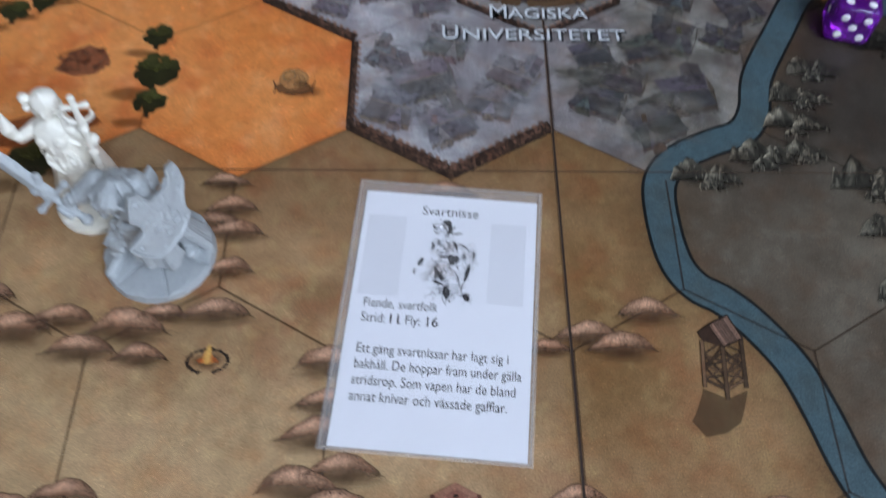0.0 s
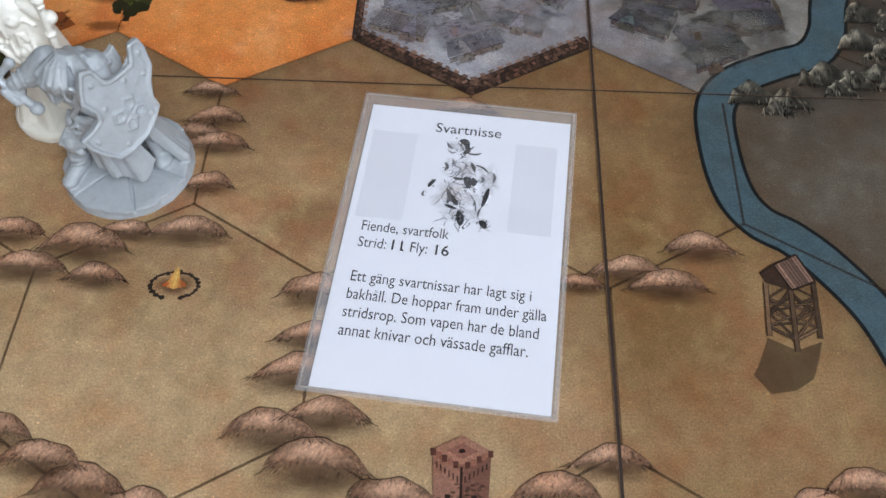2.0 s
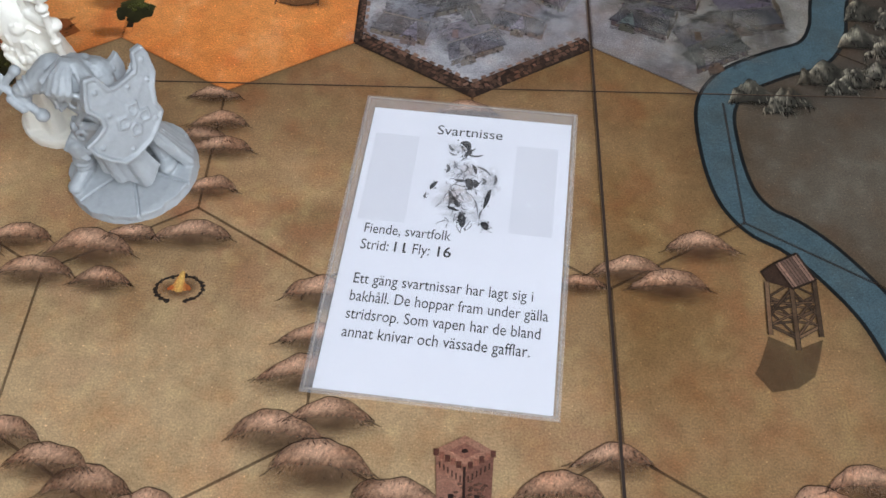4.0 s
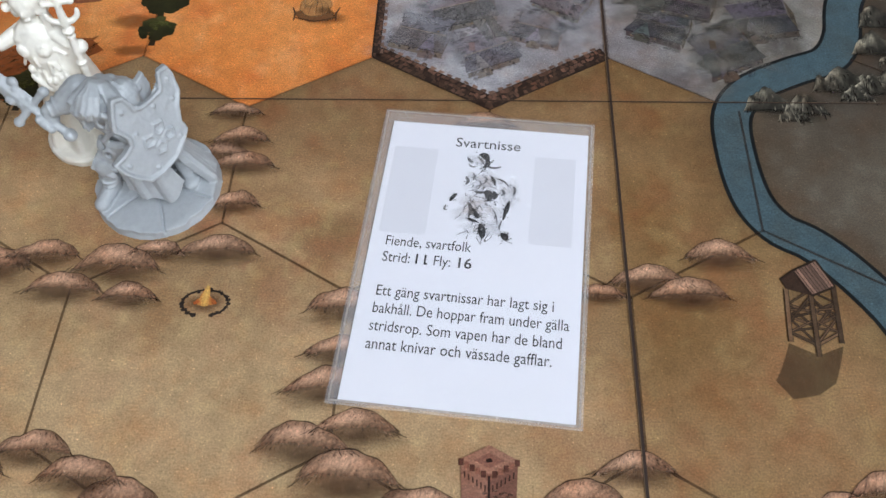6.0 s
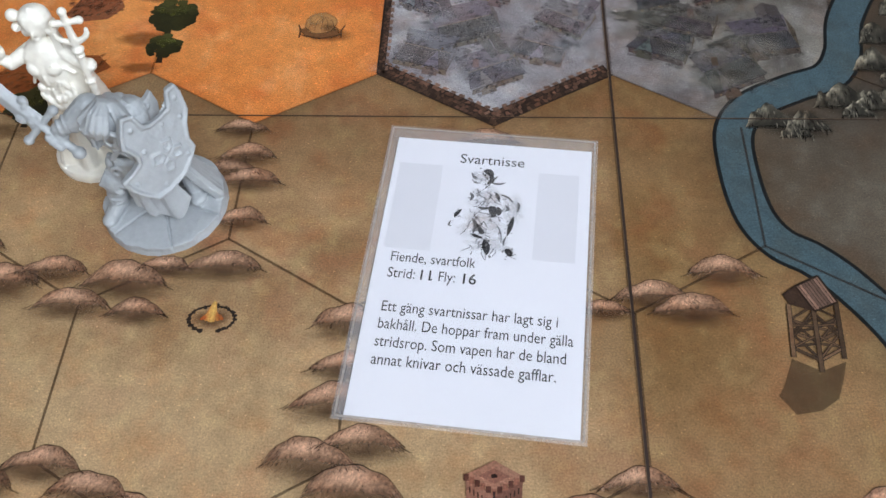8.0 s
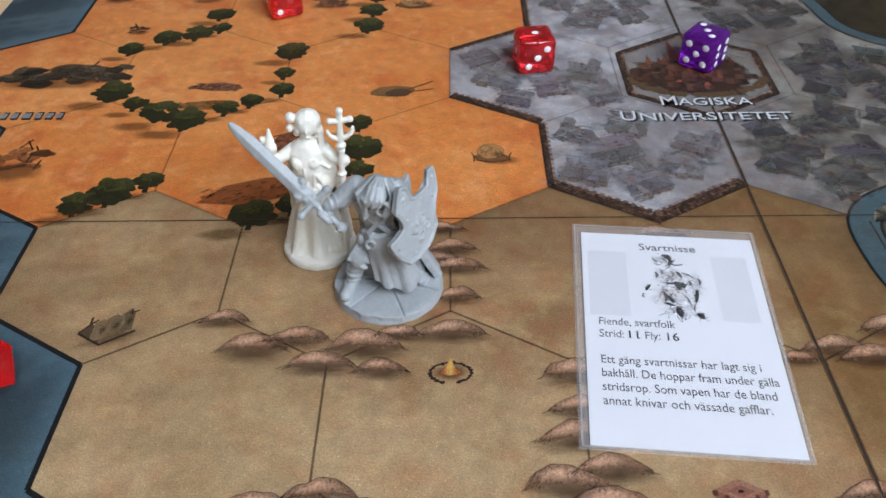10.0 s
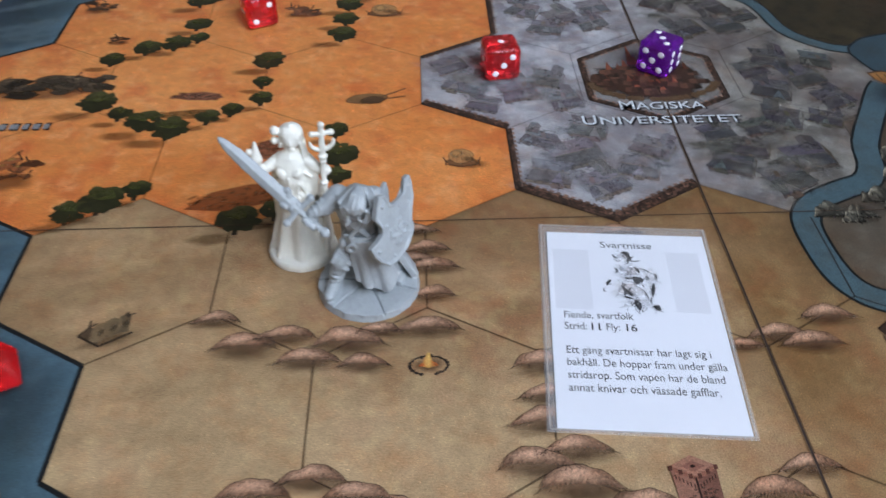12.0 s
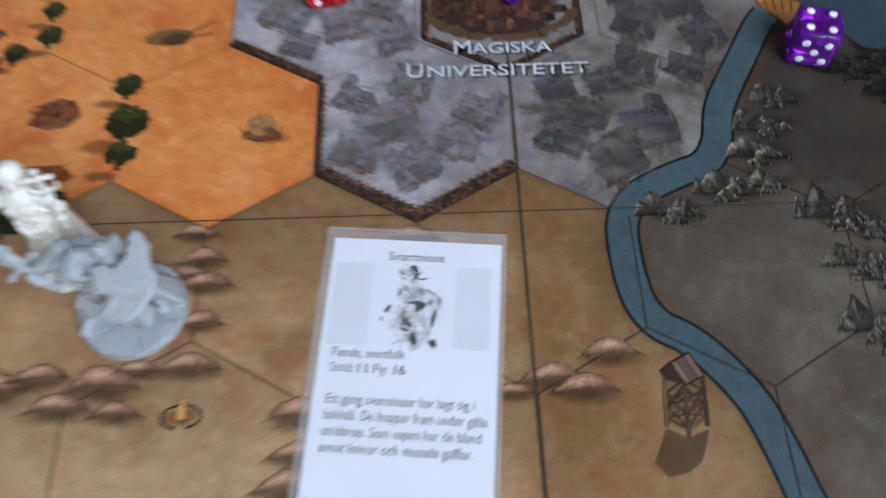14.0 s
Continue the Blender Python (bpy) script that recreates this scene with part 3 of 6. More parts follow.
HILLS = [(-1.04, -0.6, 0.24), (-1.0, -0.74, 0.26), (-1.04, -0.82, 0.24), (-0.97, -0.87, 0.28), (-0.98, -1.06, 0.24), (-1.0, -1.27, 0.32),
         (-1.22, -1.28, 0.22), (-1.36, -1.34, 0.36), (-1.53, -1.44, 0.32), (-1.28, -1.47, 0.24), (-1.64, -1.3, 0.3), (-1.97, -1.19, 0.24), (-1.82, -1.35, 0.32)]
HILLS2 = [(0.4, -1.43, 0.2), (0.83, -1.26, 0.28), (0.57, -1.37, 0.32), (0.7, -1.42, 0.3), (-0.5, -1.5, 0.3), (-0.5, -1.67, 0.28), (-0.55, -1.8, 0.3),
          (-0.43, -1.94, 0.32), (-0.58, -2.0, 0.34), (-0.43, -2.1, 0.36), (-0.18, -2.2, 0.34), (0.3, -2.16, 0.32), (0.46, -2.05, 0.28), (1.24, -2.1, 0.3)]
HILLS3 = [(1.1, -2.18, 0.3), (-1.46, -2.04, 0.3), (-1.68, -2.1, 0.32), (-1.85, -2.2, 0.3), (-1.28, -2.12, 0.3), (-1.14, -2.2, 0.32), (-1.6, -2.24, 0.26),
          (-0.95, -2.26, 0.3), (0.95, -2.26, 0.3), (-0.02, -0.65, 0.26)]
for i, (hx, hy, hw) in enumerate(HILLS + HILLS2 + HILLS3):
    hill(hx, hy - 0.004, hw * 0.98, hw * (0.27 + 0.07 * ((i * 7) % 5) / 4), 100 + i)


def tree(x, y, w, seed, dark=1.0):
    """A drawn tree: shadow, trunk and a crown of many small clumps."""
    rng = random.Random(seed)
    p = Print()
    p.blob(x - 0.45 * w, y - 0.06, 0.6 * w, 0.22 * w, (96, 62, 30), 0.45, 0.5, rng=rng)
    p.poly([(x - 0.015, y - 0.03), (x + 0.015, y - 0.03), (x + 0.008, y + 0.06), (x - 0.008, y + 0.06)], (42, 32, 20))
    for k in range(76):
        a, r = rng.uniform(0, 6.283), rng.random() ** 0.5
        u, v = math.cos(a) * r, math.sin(a) * r
        f = dark * (0.55 + 0.5 * max(0, v) + 0.2 * rng.random())
        p.blob(x + u * w * 0.4, y + 0.01 + w * 0.37 + v * w * 0.4, w * rng.uniform(0.08, 0.15), w * rng.uniform(0.07, 0.12), (62 * f, 62 * f, 31 * f), 1.0, 0.0, 0.18, n=10, rng=rng)
    for k in range(30):
        a, r = rng.uniform(0.2, 2.9), rng.random()
        p.blob(x + math.cos(a) * r * w * 0.38, y + 0.01 + w * 0.36 + math.sin(a) * r * w * 0.34, 0.025 * w + 0.003, 0.025 * w, (92 * dark, 94 * dark, 42 * dark), 0.6, 0.0, 0.4, n=7, rng=rng)
    p.make("tree_print", board, 13 + seed % 2, "dark green tree drawing")


TREES = [(-2.86, -0.47, 0.2), (-2.72, -0.4, 0.26), (-2.55, -0.28, 0.17), (-1.97, -0.58, 0.24), (-1.78, -0.48, 0.18), (-3.0, 0.58, 0.25), (-2.83, 0.48, 0.16),
         (-2.67, 0.36, 0.24), (-2.5, 0.27, 0.26), (-2.29, 0.42, 0.16), (-2.16, 0.5, 0.15), (-1.99, 0.62, 0.16), (-2.01, 0.82, 0.14), (-2.0, 1.06, 0.23)]
TREES2 = [(-3.04, 1.13, 0.18), (-2.84, 1.27, 0.2), (-2.66, 1.32, 0.22), (-2.52, 1.42, 0.15), (-2.56, 1.6, 0.2), (-2.6, 1.95, 0.22), (-1.54, 1.4, 0.22), (-1.52, 1.63, 0.2),
          (-1.51, 1.86, 0.22), (-1.51, 0.25, 0.16), (-1.48, -0.02, 0.24), (-1.48, -0.2, 0.17), (-2.45, 2.1, 0.18), (-2.25, 2.18, 0.16), (-2.05, 2.22, 0.16), (-1.85, 2.15, 0.18)]
TREES3 = [(-1.35, 2.05, 0.24), (-1.12, 2.18, 0.2), (-1.45, 2.15, 0.2), (-0.62, 3.0, 0.16), (-0.63, 3.2, 0.2), (-0.62, 3.42, 0.2), (-0.05, 2.8, 0.14), (0.12, 2.84, 0.14), (0.3, 2.9, 0.16), (0.44, 2.95, 0.16)]
for i, (tx, ty, tw) in enumerate(TREES + TREES2 + TREES3):
    tree(tx, ty, tw, 300 + i, 1.0 if ty < 2.3 else 0.8)
rng = random.Random(9)
for i in range(60):
    gx_, gy_ = rng.uniform(-2.3, 5.0), rng.uniform(2.4, 4.5)
    river_x = float(np.interp(gy_, BANK_Y, BANK_X))
    if abs(gx_ - river_x) < 0.2 or (gx_ < river_x and rng.random() < 0.45):
        continue
    tree(gx_, gy_, rng.uniform(0.12, 0.22), 400 + i, 0.62 if gx_ > river_x else 0.75)
for bx, by, bw in ((-2.55, 2.72, 0.4), (-2.3, 2.66, 0.35), (-1.3, 2.78, 0.3), (-1.5, 2.9, 0.25)):
    p = Print()
    rng = random.Random(int(bx * 100) + 900)
    for k in range(26):
        p.blob(bx + rng.uniform(-0.5, 0.5) * bw, by + rng.uniform(-0.12, 0.12), 0.05, 0.04, (46, 46, 26), 0.85, 0.2, 0.3, n=9, rng=rng)
    p.make("thicket_print", board, 12, "dark thicket drawing")


def house(x, y, w, seed, cool):
    """A drawn house seen from above: roof slopes, gable wall and a smudge of smoke."""
    rng = random.Random(seed)
    t = rng.choice((-28, -20, 22, 30, 12)) + rng.uniform(-6, 6)
    c, s = math.cos(radians(t)), math.sin(radians(t))
    stout = rng.uniform(0.75, 1.1)
    at = lambda u, v: (x + (c * u * 0.9 - s * v) * w, y + (s * u + c * v * stout * 1.5) * w * 0.85)
    hi, lo, wall = ((134, 128, 132), (118, 111, 114), (120, 108, 102)) if cool else ((94, 92, 94), (76, 73, 75), (86, 76, 66))
    j = lambda col: tuple(v + rng.uniform(-6, 6) for v in col)
    p = Print()
    p.blob(x, y - 0.14 * w, 0.6 * w, 0.34 * w, (88, 80, 82) if cool else (62, 54, 48), 0.5, 0.6, rng=rng)
    drop = lambda q, k=0.14: (q[0], q[1] - k * w)
    p.poly(ragged([at(-0.5, -0.3), at(0.5, -0.3), drop(at(0.5, -0.3)), drop(at(-0.5, -0.3))], rng, 0.004), j(wall), 0.85)
    p.poly(ragged([at(0.5, -0.3), at(0.56, 0.0), at(0.5, 0.3), drop(at(0.5, 0.3)), drop(at(0.5, -0.3))], rng, 0.004), j(wall), 0.75)
    p.poly(ragged([at(-0.42, 0.0), at(0.46, 0.0), at(0.5, 0.32), at(-0.5, 0.32)], rng, 0.012), j(hi), 0.7)
    p.poly(ragged([at(-0.52, -0.33), at(0.53, -0.33), at(0.46, 0.0), at(-0.42, 0.0)], rng, 0.008), j(lo), 0.62)
    if rng.random() < 0.55:
        g = rng.choice((-0.2, 0.05, 0.22))
        p.poly(ragged([at(g - 0.14, -0.33), at(g + 0.14, -0.33), drop(at(g + 0.14, -0.4), 0.1), drop(at(g - 0.14, -0.4), 0.1)], rng, 0.004), j(wall), 0.85)
        p.poly(ragged([at(g - 0.17, -0.38), at(g, -0.02), at(g + 0.17, -0.38), at(g, -0.3)], rng, 0.004), j(hi), 0.85)
    if rng.random() < 0.7:
        g = rng.choice((-0.26, 0.28))
        p.poly(ragged([at(g - 0.2, 0.1), at(g, 0.16), at(g - 0.02, 0.62), at(g - 0.22, 0.55)], rng, 0.008), j(hi), 0.6)
        p.poly(ragged([at(g, 0.16), at(g + 0.2, 0.1), at(g + 0.18, 0.52), at(g - 0.02, 0.62)], rng, 0.008), j(lo), 0.62)
    for k in range(70):
        q = at(rng.uniform(-0.5, 0.5), rng.uniform(-0.5, 0.4))
        g = rng.choice((0.7, 0.82, 1.15, 1.3))
        p.blob(*q, rng.uniform(0.008, 0.022), rng.uniform(0.006, 0.014), [v * g for v in lo], 0.3, 0.3, 0.4, t + rng.uniform(-20, 20), n=7, rng=rng)
    for k in range(6):
        q = drop(at(-0.42 + 0.84 * k / 5 + rng.uniform(-0.05, 0.05), -0.32), rng.uniform(0.04, 0.1))
        p.blob(*q, 0.006, 0.009, (150, 128, 100) if k % 3 == 0 else (60, 50, 50), 0.6, 0.2, n=7, rng=rng)
    p.line([at(-0.42, 0.0), at(0.46, 0.0)], 0.006, (170, 156, 142) if cool else (118, 110, 100), 0.55)
    p.line([at(-0.52, -0.33), at(0.53, -0.33)], 0.005, (70, 62, 66), 0.5)
    if rng.random() < 0.6:
        q = at(rng.uniform(-0.3, 0.3), 0.05)
        p.poly([(q[0] - 0.014, q[1]), (q[0] + 0.014, q[1]), (q[0] + 0.012, q[1] + 0.05), (q[0] - 0.012, q[1] + 0.05)], j(wall), 0.9)
    for k in range(7):
        q = at(rng.uniform(-0.7, 0.7), rng.uniform(-0.7, 0.7))
        p.blob(*q, rng.uniform(0.3, 0.5) * w, rng.uniform(0.12, 0.22) * w, (178, 177, 182) if cool else (138, 134, 126), 0.2, 0.9, 0.3, rng.uniform(-30, 30), rng=rng)
    p.make("house_print", board, 10 + seed % 3, "grey roofed house drawing")


HOUSES = [(-0.14, 0.04, 0.32), (-0.3, -0.13, 0.27), (-0.02, -0.24, 0.27), (0.2, -0.1, 0.25), (0.32, 0.08, 0.25), (-0.02, 0.3, 0.24), (-0.33, 0.2, 0.2),
          (0.73, -0.08, 0.27), (0.87, 0.06, 0.24), (1.17, -0.04, 0.3), (0.99, -0.23, 0.28), (0.72, 0.22, 0.22), (1.16, 0.36, 0.26), (0.98, 0.26, 0.22)]
HOUSES2 = [(-0.4, 0.72, 0.26), (-0.2, 0.86, 0.24), (-0.72, 0.82, 0.28), (-0.82, 1.04, 0.24), (-0.55, 1.12, 0.24), (-0.12, 0.6, 0.22), (-0.62, 0.58, 0.22), (0.0, 1.7, 0.26),
           (0.25, 1.84, 0.24), (-0.24, 1.82, 0.26), (-0.12, 1.55, 0.26), (0.2, 1.6, 0.24), (-0.28, 2.02, 0.22), (0.05, 2.05, 0.24), (1.1, 1.78, 0.28), (0.76, 1.9, 0.28)]
HOUSES3 = [(0.85, 1.48, 0.26), (1.14, 1.52, 0.26), (1.3, 1.66, 0.2), (0.95, 2.04, 0.24), (1.2, 0.68, 0.26), (1.45, 0.82, 0.26), (1.3, 1.06, 0.26), (1.55, 0.56, 0.24), (1.6, 1.02, 0.22), (1.14, 0.92, 0.22), (1.42, 0.34, 0.22)]
for i, (hx, hy, hw) in enumerate(HOUSES + HOUSES2 + HOUSES3):
    house(hx, hy, hw, 600 + i, hx < 0.5)
rng = random.Random(77)
for i in range(26):
    sx, sy = rng.uniform(-0.9, 1.15), rng.uniform(-0.4, 2.1)
    if hex_reach(np.array(sx), np.array(sy), [c for c in LAND if LAND[c] == "city"]) > -0.14:
        continue
    p = Print()
    for k in range(4):
        p.blob(sx + rng.uniform(-0.1, 0.1), sy + rng.uniform(-0.05, 0.05), rng.uniform(0.08, 0.16), rng.uniform(0.04, 0.08), (206, 206, 210) if sx < 0.45 else (158, 155, 146), 0.2, 0.85, 0.3, rng.uniform(-25, 25), rng=rng)
    p.make("smoke_print", board, 14, "pale smoke drawing")


def rampart(a, b, depth, seed):
    """A printed wall of small bricks along one hexagon side."""
    rng = random.Random(seed)
    a, b = Vector(a), Vector(b)
    d = (b - a)
    n = Vector((-d.y, d.x)).normalized()
    p = Print()
    p.poly([a - n * 0.008, b - n * 0.008, b + n * depth, a + n * depth], (40, 30, 25))
    count = max(6, int(d.length / 0.02))
    rows = max(2, round(depth / 0.019))
    for r in range(rows):
        for i in range(count):
            u0, u1 = (i + 0.5 * (r % 2)) / count, (i + 0.5 * (r % 2) + 0.86) / count
            if u1 > 1.0:
                continue
            v0, v1 = depth * r / rows, depth * (r + 0.84) / rows
            g = rng.uniform(0.45, 1.1) * (0.85 if r == 0 else 1.0)
            q = [a + d * u0 + n * v0, a + d * u1 + n * v0, a + d * u1 + n * v1, a + d * u0 + n * v1]
            p.poly(ragged(q, rng, 0.006), (104 * g, 76 * g, 62 * g))
    for i in range(0, count, 2):
        u = (i + 0.5) / count
        q = a + d * u + n * depth
        g = rng.uniform(0.8, 1.2)
        p.poly(ragged([q + d.normalized() * 0.012 + n * 0.014, q - d.normalized() * 0.012 + n * 0.014, q - d.normalized() * 0.012, q + d.normalized() * 0.012], rng, 0.003), (124 * g, 98 * g, 84 * g))
    p.make("rampart_print", board, 15 + seed % 2, "brown brick rampart drawing")


def corner_of(cx, row, k):
    return (cx + math.sin(radians(60 * k)) * S, row * 1.5 * S + math.cos(radians(60 * k)) * S)


WALLS = [(0, 0, 3, 4, 0.065), (0, 0, 2, 3, 0.065), (0, 0, 4, 5, 0.028), (-0.5, 1, 3, 4, 0.05), (-0.5, 1, 5, 6, 0.03), (0, 2, 4, 5, 0.028), (0, 2, 5, 6, 0.02), (1, 2, 5, 6, 0.02)]
for i, (cx, row, k0, k1, depth) in enumerate(WALLS):
    a, b = corner_of(cx, row, k0), corner_of(cx, row, k1)
    rampart(b, a, depth, 700 + i)
UNI = (0.475, 0.83)
ring = [(UNI[0] + 0.5 * math.sin(radians(60 * k)), UNI[1] + 0.5 * math.cos(radians(60 * k))) for k in range(6)]
p = Print()
p.poly(ring, (150, 146, 142), 0.5)
p.make("courtyard_print", board, 13, "pale courtyard drawing")
for k in range(6):
    a, b = ring[k], ring[(k + 1) % 6]
    rampart(b, a, 0.035, 720 + k)


def college():
    """The drawn school: a heap of red-brown roofs and spires."""
    rng = random.Random(31)
    p = Print()
    p.blob(UNI[0], UNI[1] - 0.04, 0.42, 0.24, (62, 42, 34), 0.9, 0.2, 0.2, rng=rng)
    for k in range(60):
        u, v = rng.uniform(-0.38, 0.38), rng.uniform(-0.2, 0.2)
        if (u / 0.4) ** 2 + (v / 0.22) ** 2 > 1:
            continue
        x, y, w = UNI[0] + u, UNI[1] - 0.04 + v, rng.uniform(0.03, 0.06)
        g = rng.uniform(0.6, 1.2)
        p.poly([(x - w, y), (x + w * 0.1, y - 0.01), (x + w * 0.1, y + 0.05), (x - w * 0.8, y + 0.05)], (88 * g, 60 * g, 47 * g))
        p.poly([(x + w * 0.1, y - 0.01), (x + w, y), (x + w * 0.8, y + 0.05), (x + w * 0.1, y + 0.05)], (62 * g, 43 * g, 35 * g))
        if rng.random() < 0.35:
            p.poly([(x - 0.02, y + 0.04), (x + 0.02, y + 0.04), (x, y + rng.uniform(0.1, 0.16))], (120 * g, 66 * g, 48 * g))
    for k in range(40):
        a = rng.uniform(3.3, 6.1)
        p.blob(UNI[0] + 0.4 * math.cos(a), UNI[1] - 0.04 + 0.22 * math.sin(a), 0.03, 0.03, (96, 74, 52), 0.9, 0.1, 0.3, n=9, rng=rng)
    p.poly([(UNI[0] - 0.12, UNI[1] + 0.16), (UNI[0] - 0.06, UNI[1] + 0.16), (UNI[0] - 0.09, UNI[1] + 0.42)], (128, 62, 44))
    p.make("school_print", board, 18, "red-brown school with spires drawing")


college()


def crag(x, y, w, seed, dark=1.0):
    """A drawn rocky ridge: jagged top, lit and shaded faces, dark streaks, soft foot."""
    rng = random.Random(seed)
    p = Print()
    p.blob(x + 0.2 * w, y + 0.0 * w, 0.75 * w, 0.36 * w, (36, 32, 29), 0.55, 0.8, rng=rng)
    for layer in range(3):
        dx, dy, wide, high = ((-0.04, 0.08, 0.62, 0.66), (0.36, 0.02, 0.42, 0.44), (0.1, -0.12, 0.32, 0.32))[layer]
        bx, by = x + (dx + rng.uniform(-0.05, 0.05)) * w, y + dy * w
        hw, h = w * wide * rng.uniform(0.9, 1.1), w * high * rng.uniform(0.85, 1.1)
        peaks = [(rng.uniform(-0.3, 0.1), 1.0, rng.uniform(0.8, 1.0)), (rng.uniform(0.25, 0.55), rng.uniform(0.6, 0.85), 0.6), (rng.uniform(-0.75, -0.45), rng.uniform(0.5, 0.7), 0.55)]
        nu, vs = 44, (0, 0.1, 0.22, 0.36, 0.5, 0.64, 0.78, 0.9, 0.985, 0.99, 1.0)
        us = np.linspace(-1, 1, nu)
        top = np.max([hh * np.clip(1 - np.abs(us - c) / wd, 0, 1) ** 0.85 for c, hh, wd in peaks], axis=0)
        top = top * h * (0.84 + 0.24 * value_noise(us * 4 + seed, us * 0 + layer, seed) + 0.12 * value_noise(us * 13 + seed, us * 0 + layer, seed + 1)) * np.clip((1 - np.abs(us)) * 4, 0, 1)
        slope = np.gradient(top, us)
        k = len(p.v)
        p.starts.append(k)
        for v in vs:
            streak = 0.65 * value_noise(us * 5 + v * 2.5 * np.sign(slope) + 3 * seed, us * 0 + v * 3.0, seed + 3) + 0.35 * value_noise(us * 15 + v * 6 * np.sign(slope), us * 0 + v * 5.0, seed + 4)
            for i, u in enumerate(us):
                lit = 1 / (1 + math.exp(-slope[i] / (0.25 * h)))
                g = dark * (0.3 + (0.25 + 0.75 * lit) * max(0.0, streak[i] - 0.3) * 1.9 * (0.25 + 0.9 * v)) * rng.uniform(0.8, 1.2)
                col = (132 * g, 126 * g, 110 * g)
                a = min(1.0, v * top[i] / (0.08 * w) + 0.0) * (1.0 if v < 0.5 else 1.0)
                if v > 0.987:
                    col, a = (26, 23, 21), 0.9
                p.v.append((bx + u * hw, by - 0.2 * w + v * top[i]))
                p.c.append((*lin(*[min(235, c) for c in col]), a))
        for j in range(len(vs) - 1):
            for i in range(nu - 1):
                p.f.append((k + j * nu + i, k + j * nu + i + 1, k + (j + 1) * nu + i + 1, k + (j + 1) * nu + i))
        for _ in range(26):
            i = rng.randrange(4, nu - 4)
            a0 = Vector((bx + us[i] * hw, by - 0.2 * w + top[i] * rng.uniform(0.2, 0.95)))
            d = Vector((math.copysign(0.25, -slope[i]) * rng.random(), -1)) * rng.uniform(0.05, 0.14) * w
            p.line([a0, a0 + d * 0.5, a0 + d], 0.005, (24, 21, 19) if rng.random() < 0.6 else (138 * dark, 132 * dark, 118 * dark), rng.uniform(0.4, 0.85), True)
    p.make("crag_print", board, 12 + seed % 3, "jagged grey rock drawing")


CRAGS = [(1.18, -0.56, 0.25, 1), (1.45, -0.45, 0.24, 1), (1.66, -0.42, 0.2, 1), (1.66, -0.24, 0.24, 1), (1.72, -0.08, 0.22, 1), (1.82, 0.1, 0.22, 0.9), (1.95, -0.6, 0.28, 1), (2.08, -0.68, 0.22, 1),
         (1.98, -0.86, 0.24, 1), (2.1, -0.94, 0.22, 1), (1.98, -1.18, 0.28, 1), (2.14, -1.3, 0.24, 1), (2.3, -1.36, 0.28, 0.9), (2.5, -1.4, 0.24, 0.9)]
CRAGS2 = [(2.12, 0.34, 0.22, 0.5), (2.26, 0.28, 0.26, 0.5), (2.42, 0.12, 0.26, 0.5), (2.5, -0.1, 0.28, 0.5), (2.56, -0.3, 0.28, 0.5), (2.62, -0.52, 0.28, 0.55), (2.4, 0.36, 0.22, 0.5), (2.72, -0.72, 0.26, 0.6), (2.6, -1.66, 0.26, 0.9)]
for i, (cx, cy, cw, dk) in enumerate(CRAGS + CRAGS2):
    crag(cx, cy, cw, 800 + i, dk)


def campfire(x, y):
    rng = random.Random(5)
    p = Print()
    p.blob(x, y - 0.02, 0.075, 0.045, (112, 80, 56), 0.6, 0.5, rng=rng)
    p.line([(x + 0.082 * math.cos(a), y - 0.02 + 0.052 * math.sin(a)) for a in np.linspace(-1.3, 4.3, 30)], 0.007, (48, 38, 32), 0.85)
    for k in range(22):
        a = 2 * math.pi * k / 22
        if k in (16, 17):
            continue
        p.blob(x + 0.082 * math.cos(a), y - 0.02 + 0.052 * math.sin(a), rng.uniform(0.007, 0.014), rng.uniform(0.006, 0.009), (42, 34, 30), 0.95, 0.1, 0.5, n=8, rng=rng)
    p.make("campfire_print", board, 12, "stone ring campfire drawing")
    f = Print()
    for k in range(34):
        u = rng.uniform(-1, 1)
        h = (1 - abs(u) ** 1.5) * rng.uniform(0.5, 1.0) * 0.075
        x0 = x + 0.042 * u
        col = mix(np.array((204, 112, 58)), np.array((240, 206, 116)), min(1.0, max(0.0, 1.1 - abs(u) - 0.3 * rng.random())))
        f.line([(x0, y - 0.034 + 0.012 * abs(u)), (x0 - 0.15 * 0.042 * u, y - 0.02 + 0.5 * h), (x0 - 0.5 * 0.042 * u, y - 0.02 + h)], 0.013, tuple(float(c) for c in col), 0.6, True)
    f.make("flame_print", board, 13, "yellow flame drawing")


campfire(-1.0, -1.478)


def tone_of(colour, g):
    return tuple(c * g for c in colour)


